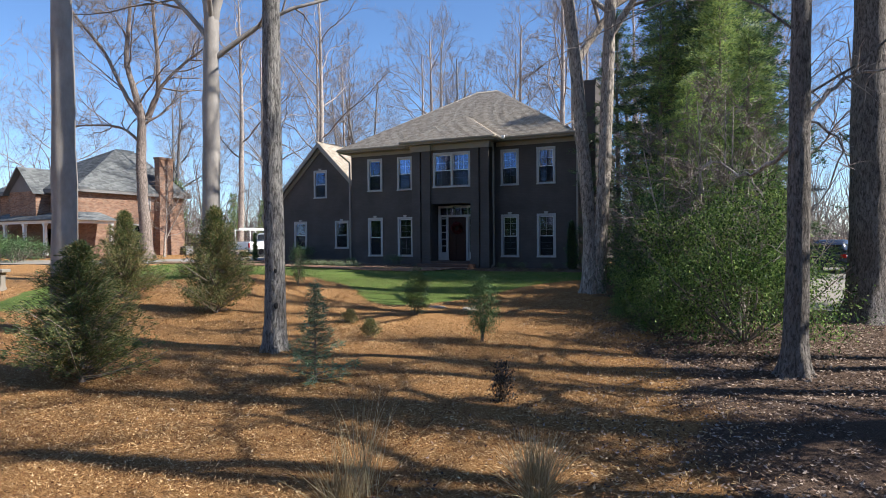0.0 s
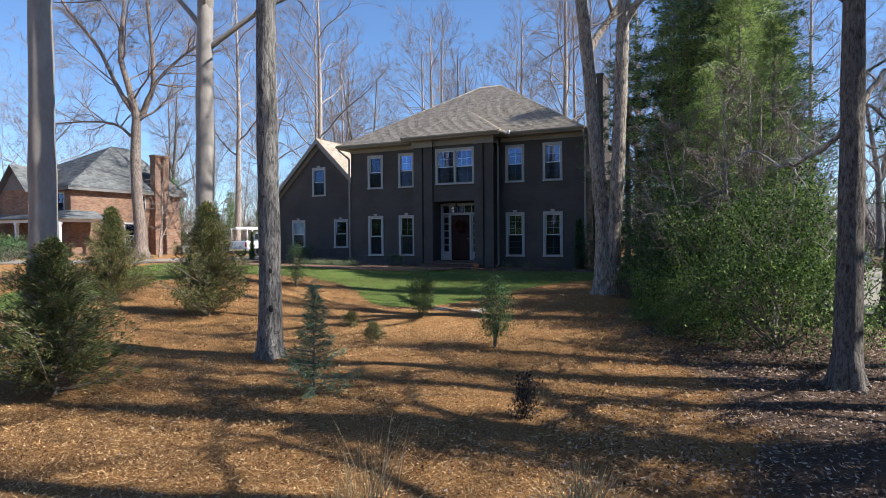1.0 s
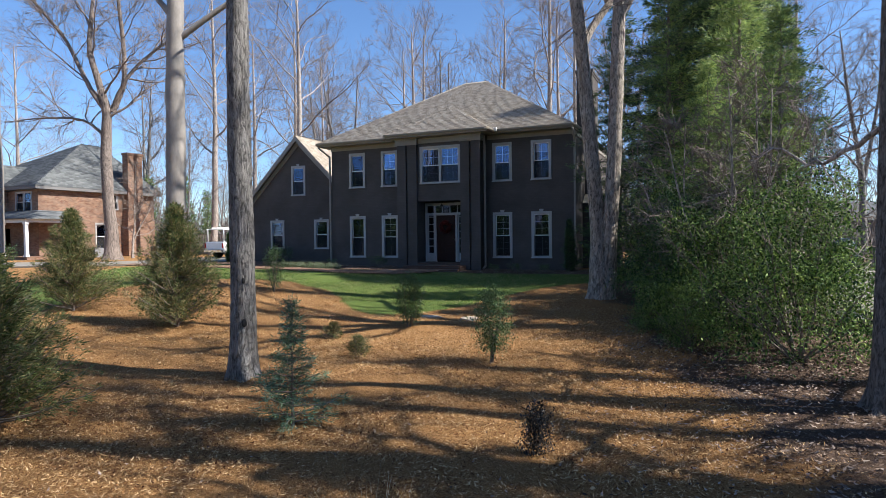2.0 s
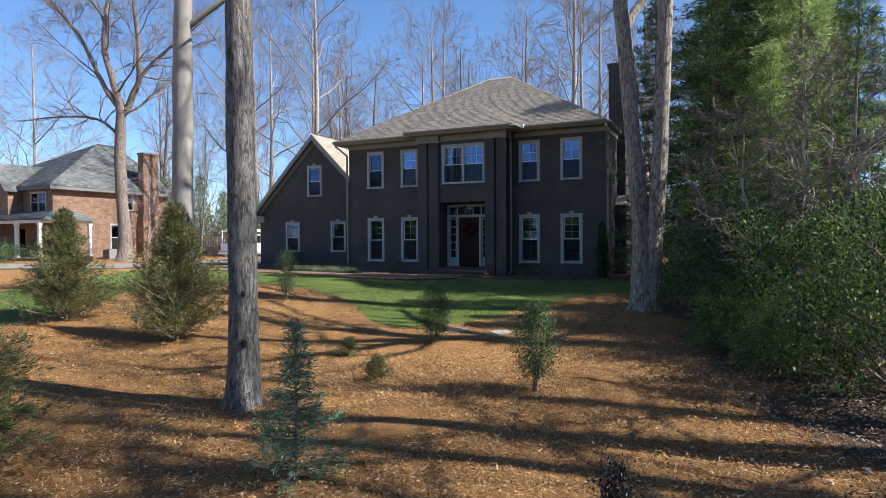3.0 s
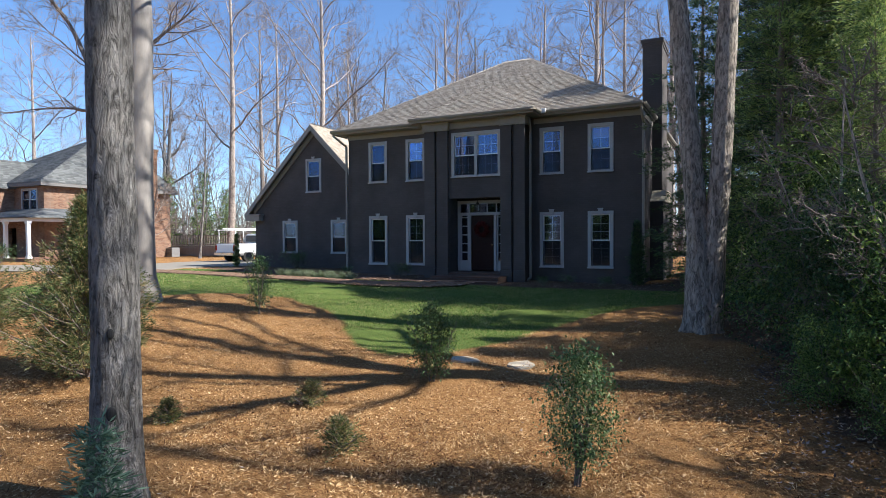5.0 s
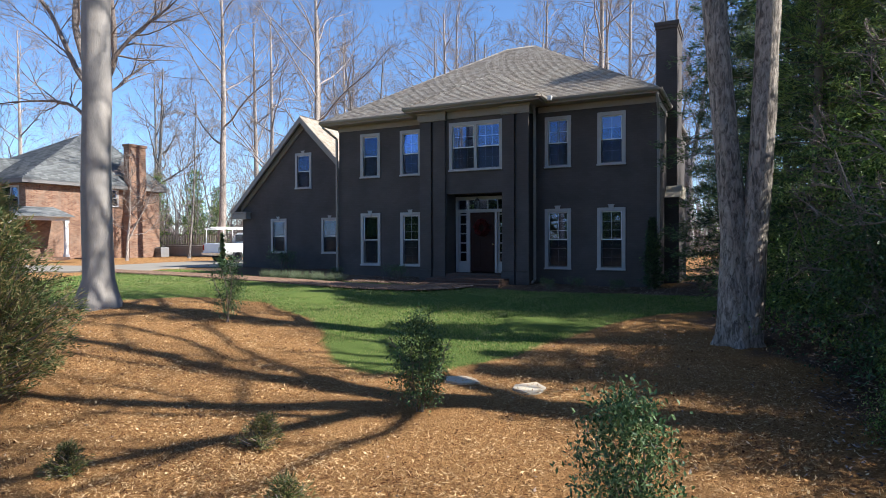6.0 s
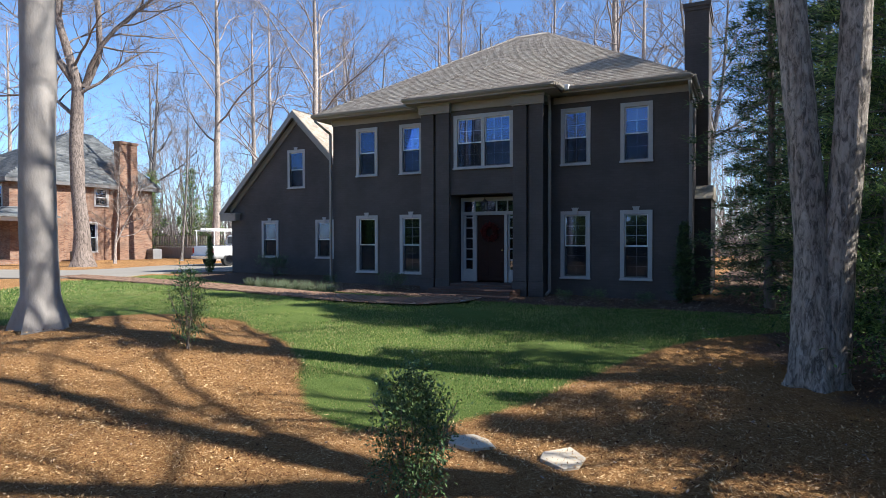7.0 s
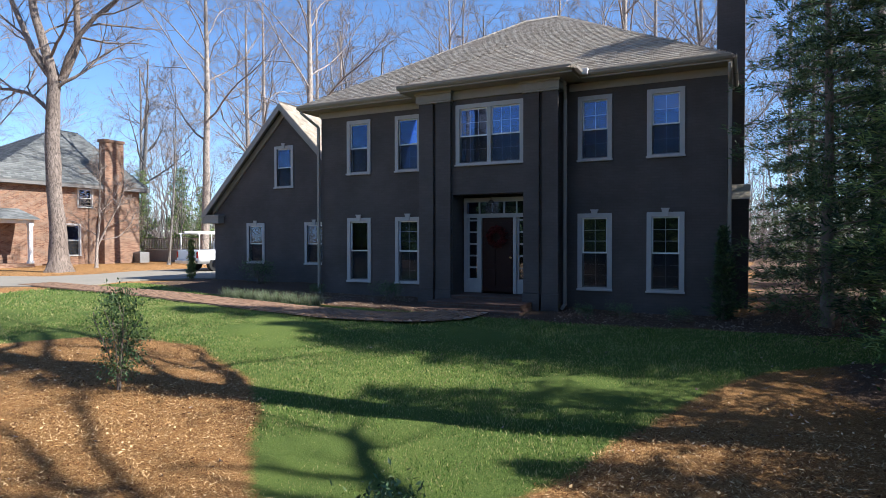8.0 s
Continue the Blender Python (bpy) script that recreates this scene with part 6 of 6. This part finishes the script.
def body_loft(rows, mat, name, parent, label=""):
    """A smooth body from cross-sections (x, half width, z low, z high, tuck of the top)."""
    bm = bmesh.new()
    rings = []
    for x, w, z0, z1, tuck in rows:
        prof = [(-w, z0), (-w * 1.02, (z0 + z1) / 2), (-w + tuck, z1 - 0.03), (-w + tuck + 0.08, z1), (w - tuck - 0.08, z1), (w - tuck, z1 - 0.03), (w * 1.02, (z0 + z1) / 2), (w, z0)]
        rings.append([bm.verts.new((x, p, q_)) for p, q_ in prof])
    for A, B in zip(rings, rings[1:]):
        for i in range(8):
            f = bm.faces.new((A[i], A[(i + 1) % 8], B[(i + 1) % 8], B[i]))
            f.smooth = True
    bm.faces.new(rings[0])
    bm.faces.new(rings[-1][::-1])
    bmesh.ops.recalc_face_normals(bm, faces=bm.faces)
    return part(name, bm, mat, parent, label)


def build_pickup(at, turn):
    p = thing("pickup_truck", "white pickup truck with ladder rack parked on the driveway", "truck")
    p.matrix_basis = pose(at[0], at[1], gz(*at) + 0.05, 0, 0, turn)
    body_loft([(-2.75, 0.95, 0.50, 1.12, 0.03), (-2.6, 0.98, 0.42, 1.15, 0.03), (-0.62, 0.98, 0.40, 1.15, 0.03), (0.9, 0.98, 0.40, 1.16, 0.04), (1.3, 0.98, 0.42, 1.14, 0.06), (2.4, 0.95, 0.45, 1.04, 0.10), (2.65, 0.88, 0.50, 0.92, 0.12)], M_CARPAINT, "body", p)
    body_loft([(-0.60, 0.90, 1.15, 1.70, 0.12), (-0.45, 0.90, 1.15, 1.78, 0.14), (0.55, 0.90, 1.15, 1.78, 0.14), (1.25, 0.88, 1.14, 1.22, 0.10)], M_CARPAINT, "cab", p)
    for s in (-1, 1):
        bm = bmesh.new()
        prism(bm, [(-0.42, 1.24), (0.95, 1.24), (0.52, 1.66), (-0.42, 1.66)], s * 0.845, s * 0.905)
        part("side_window", bm, M_CARDARK, p, "dark side glass")
    bm = bmesh.new()
    box(bm, -0.64, -0.605, -0.68, 0.68, 1.26, 1.66)
    part("rear_window", bm, M_CARDARK, p, "dark rear glass")
    # flat dark sheet on the solid body, in place of the bed's shaded inside
    part("bed_dark_sheet", boxes((-2.6, -0.7, -0.8, 0.8, 1.152, 1.165)), M_METAL, p)
    part("tailgate", boxes((-2.78, -2.755, -0.80, 0.80, 0.62, 1.10), bevel=0.01), M_CARPAINT, p)
    part("bumper", boxes((-2.90, -2.77, -0.92, 0.92, 0.42, 0.60), bevel=0.02), M_CHROME, p)
    for s in (-1, 1):
        part("tail_light", boxes((-2.79, -2.752, s * 0.89 - 0.07, s * 0.89 + 0.07, 0.72, 1.05), bevel=0.01), M_TAIL, p)
    rack = part("ladder_rack", boxes((-2.7, 1.1, -0.86, -0.80, 1.98, 2.04), (-2.7, 1.1, 0.80, 0.86, 1.98, 2.04)), M_WHITE, p, "white tube ladder rack")
    for x in (-2.6, -0.72):
        for s in (-1, 1):
            part("post", rod(bmesh.new(), (x, s * 0.83, 1.10), (x, s * 0.83, 2.0), 0.028), M_WHITE, rack)
    for x in (-2.55, -1.5, -0.5, 0.7):
        part("crossbar", rod(bmesh.new(), (x, -0.83, 2.01), (x, 0.83, 2.01), 0.028), M_WHITE, rack)
    part("ladder", boxes((-2.9, 1.3, -0.5, -0.42, 2.045, 2.13), (-2.9, 1.3, -0.02, 0.06, 2.045, 2.13), *[(-2.7 + 0.3 * i, -2.66 + 0.3 * i, -0.42, -0.02, 2.07, 2.10) for i in range(13)]), M_WHITE, rack, "ladder on the rack")
    for x in (-1.75, 1.75):
        for s in (-1, 1):
            wheel(p, x, s * 0.86, 0.38, 0.26, s)
    return p


build_pickup((-19.9, 9.7), 82)


def build_suv(at, turn):
    p = thing("suv", "dark blue estate car parked on the concrete court", "car")
    p.matrix_basis = pose(at[0], at[1], gz(*at) + 0.13, 0, 0, turn)
    body_loft([(-2.3, 0.86, 0.45, 0.95, 0.04), (-2.2, 0.90, 0.32, 1.0, 0.04), (0.9, 0.92, 0.28, 0.98, 0.05), (2.0, 0.86, 0.30, 0.85, 0.10), (2.3, 0.75, 0.40, 0.72, 0.14)], M_CARDARK, "body", p)
    body_loft([(-2.15, 0.80, 1.0, 1.25, 0.10), (-1.8, 0.82, 1.0, 1.62, 0.16), (-0.2, 0.82, 1.0, 1.66, 0.17), (0.35, 0.82, 1.0, 1.58, 0.17), (1.15, 0.80, 0.97, 1.03, 0.12)], M_CARDARK, "cabin", p)
    part("rear_window", boxes((-2.08, -2.03, -0.62, 0.62, 1.12, 1.42), bevel=0.01), M_METAL, p, "dark rear glass")
    for s in (-1, 1):
        part("tail_light", boxes((-2.33, -2.28, s * 0.72 - 0.12, s * 0.72 + 0.12, 0.78, 0.98), bevel=0.01), M_TAIL, p, "red tail light")
    part("bumper", boxes((-2.42, -2.29, -0.84, 0.84, 0.36, 0.56), bevel=0.03), M_CARDARK, p)
    for x in (-1.4, 1.4):
        for s in (-1, 1):
            wheel(p, x, s * 0.80, 0.33, 0.22, s)


build_suv((16.9, 10.4), 75)
g = thing("garage", "grey sided outbuilding behind the parked car", "garage", (29, 46, -0.6))
part("wall", boxes((-5, 5, -3, 3, -0.2, 2.8)), M_SIDING, g)
for i in range(12):
    part("board", boxes((-5.02, 5.02, -3.03, -3.001, 0.1 + 0.22 * i, 0.27 + 0.22 * i)), M_SIDING, g)
bm = bmesh.new()
prism(bm, [(-3.4, 2.75), (3.4, 2.75), (0, 4.6)], -5.4, 5.4, axis="x")
part("roof", bm, M_SLATE, g)

# ---- brick walk ----
WALK = smooth_line([(-18.0, -2.0), (-14.6, -2.4), (-10.3, -2.9), (-7.0, -3.65), (-4.5, -4.1), (-2.2, -4.2), (-0.6, -3.75), (0.0, -3.0), (0.0, -2.15)], 90)
walk_base = bmesh.new()
left, right = [], []
for i, (x, y) in enumerate(WALK):
    a = WALK[min(i + 1, 89)] - WALK[max(i - 1, 0)]
    nrm = np.array((-a[1], a[0])) / np.hypot(*a)
    for lst, s in ((left, 0.62), (right, -0.62)):
        px, py = x + nrm[0] * s, y + nrm[1] * s
        lst.append(walk_base.verts.new((px, py, gz(x, y) + 0.035)))
for i in range(89):
    walk_base.faces.new((left[i], right[i], right[i + 1], left[i + 1]))
brick_walk = tagged(part("brick_walk", walk_base, M_LITTER, None), "red brick front walk beside the lawn", "path", kind="structure")
bm = boxes((-0.098, 0.098, -0.047, 0.047, 0.0, 0.04), bevel=0.006)
paver_me = bpy.data.meshes.new("paver")
bm.to_mesh(paver_me)
bm.free()
paver_me.materials.append(M_PAVER)
seg = np.concatenate(([0], np.cumsum(np.hypot(*np.diff(WALK, axis=0).T))))
rest_v, rest_f = [], []
pv = np.array([v.co[:] for v in paver_me.vertices])
pavers = []
rng = np.random.default_rng(77)
for i in range(int(seg[-1] / 0.205)):
    s0 = i * 0.205
    x, y = np.interp(s0, seg, WALK[:, 0]), np.interp(s0, seg, WALK[:, 1])
    x2, y2 = np.interp(s0 + 0.1, seg, WALK[:, 0]), np.interp(s0 + 0.1, seg, WALK[:, 1])
    an = math.atan2(y2 - y, x2 - x)
    for j in range(12):
        off = -0.55 + 0.1 * j
        sh = 0.1 * (j % 2)
        pavers.append((x - math.sin(an) * off + math.cos(an) * sh, y + math.cos(an) * off + math.sin(an) * sh, an))
pavers.sort(key=lambda p: abs(p[0] + 5.5))
for i, (x, y, an) in enumerate(pavers):
    m = pose(x, y, gz(x, y) + 0.028 + rng.uniform(-0.004, 0.004), 0, 0, math.degrees(an) + rng.normal() * 1.0)
    if i < 290:
        mpart("brick", paver_me, brick_walk, "", m)
    else:
        R = np.array(m)
        k = len(rest_v)
        c8 = np.array([(sx * 0.098, sy * 0.047, z) for z in (0.0, 0.04) for sx, sy in ((-1, -1), (1, -1), (1, 1), (-1, 1))])
        rest_v += [tuple(R[:3, :3] @ v + R[:3, 3]) for v in c8]
        rest_f += [tuple(k + t for t in q_) for q_ in ((4, 5, 6, 7), (0, 1, 5, 4), (1, 2, 6, 5), (2, 3, 7, 6), (3, 0, 4, 7))]
tagged(mpart("bricks", np_mesh("bricks", rest_v, rest_f, M_PAVER), brick_walk), kind="stuff")


# ---- mulch, litter, turf ----
def scatter(seed, n, x0, x1, y0, y1):
    r = np.random.default_rng(seed)
    return r, r.uniform(x0, x1, n), r.uniform(y0, y1, n)


def keep_out(x, y):
    """Clear of the house, the slabs and the walk."""
    ok = ~((x > -14.3) & (x < 6.0) & (y > 3.0)) & ~((x > -6.1) & (x < 6.0) & (y > -0.1)) & ~((np.abs(x) < 2.1) & (y > -2.15))
    for p in WALK[::3]:
        ok &= np.hypot(x - p[0], y - p[1]) > 0.66
    return ok


def lay(name, mat, label, category, batches):
    Vs, Fs, k = [], [], 0
    for r, x, y, length, width, tilt, lift, curl in batches:
        n = len(x)
        a = r.uniform(0, 6.283, n)
        t = r.normal(size=n) * tilt
        d = np.stack((np.cos(a) * np.cos(t), np.sin(a) * np.cos(t), np.sin(np.abs(t))), 1)
        side = np.stack((-np.sin(a), np.cos(a), r.normal(size=n) * tilt * 1.5), 1)
        c = np.stack((x, y, land(x, y) + lift + r.uniform(0, 0.02, n)), 1)
        V, F = blades(c, d, side, r.uniform(*length, n), r.uniform(*width, n), curl)
        Vs.append(V)
        Fs.append(F + k)
        k += len(V)
    tagged(new(name, np_mesh(name, np.concatenate(Vs), np.concatenate(Fs), mat)), label, category, kind="stuff")


batches = []
for seed, n, zx, zy, length, width in ((61, 115000, (-8, 13), (-25, -8), (0.025, 0.085), (0.004, 0.010)), (62, 75000, (3, 12.5), (-24.5, -15), (0.025, 0.08), (0.0035, 0.009)), (63, 22000, (-9, 12.5), (-25, -7), (0.025, 0.055), (0.012, 0.03)), (64, 65000, (-1, 9), (-17, -8), (0.02, 0.065), (0.003, 0.008))):
    r, x, y = scatter(seed, n, *zx, *zy)
    ok = (zone_depth(LAWN, x, y) < r.normal(size=n) * 0.06) & (zone_depth(LITTER, x, y) < r.normal(size=n) * 0.6) & keep_out(x, y)
    batches.append((r, x[ok], y[ok], length, width, 0.34, 0.012, 0.15))
lay("mulch_chips", M_CHIP, "shredded orange-brown wood mulch", "mulch", batches)
batches = []
for seed, n, zx, zy in ((65, 62000, (9, 19), (-25, -4)), (66, 9000, (-9, 12), (-25, -4)), (67, 5000, (-7, 8), (-3, -0.2)), (68, 4000, (5, 14), (-8, 2))):
    r, x, y = scatter(seed, n, *zx, *zy)
    inl = zone_depth(LITTER, x, y) > r.normal(size=n) * 0.7
    ok = (inl | (r.random(n) < 0.10) | (zone_depth(LAWN, x, y) < 0) & (y > -4)) & keep_out(x, y)
    ok &= (zone_depth(LAWN, x, y) < 0) | (r.random(n) < 0.25)
    batches.append((r, x[ok], y[ok], (0.03, 0.075), (0.016, 0.038), 0.3, 0.012, 0.35))
lay("fallen_leaves", M_LITTER, "grey-brown fallen leaves on the ground", "leaves", batches)


def turf():
    Vs, Fs, k = [], [], 0
    for seed, n, zx, zy, h, w in ((71, 270000, (-9, 9), (-12.5, -2.2), (0.022, 0.06), 0.009), (72, 60000, (-26, -8), (-22, 0), (0.04, 0.08), 0.022)):
        r, x, y = scatter(seed, n, *zx, *zy)
        dep = zone_depth(LAWN, x, y)
        patch = np.sin(x * 2.1 + np.sin(y * 1.7)) * np.sin(y * 2.6 + np.sin(x * 1.3))
        ok = (dep > r.normal(size=n) * 0.07) & keep_out(x, y) & (r.random(n) < 0.88 + 0.12 * patch)
        x, y, n = x[ok], y[ok], int(ok.sum())
        d = np.stack((r.normal(size=n) * 0.5, r.normal(size=n) * 0.5, np.ones(n)), 1)
        V, F = blades(np.stack((x, y, land(x, y) - 0.005), 1), d, r.normal(size=(n, 3)), r.uniform(*h, n), w, 0.1)
        Vs.append(V)
        Fs.append(F + k)
        k += len(V)
    tagged(new("turf", np_mesh("turf", np.concatenate(Vs), np.concatenate(Fs), M_GRASS)), "green lawn grass with straw-coloured patches", "grass", kind="stuff")


turf()
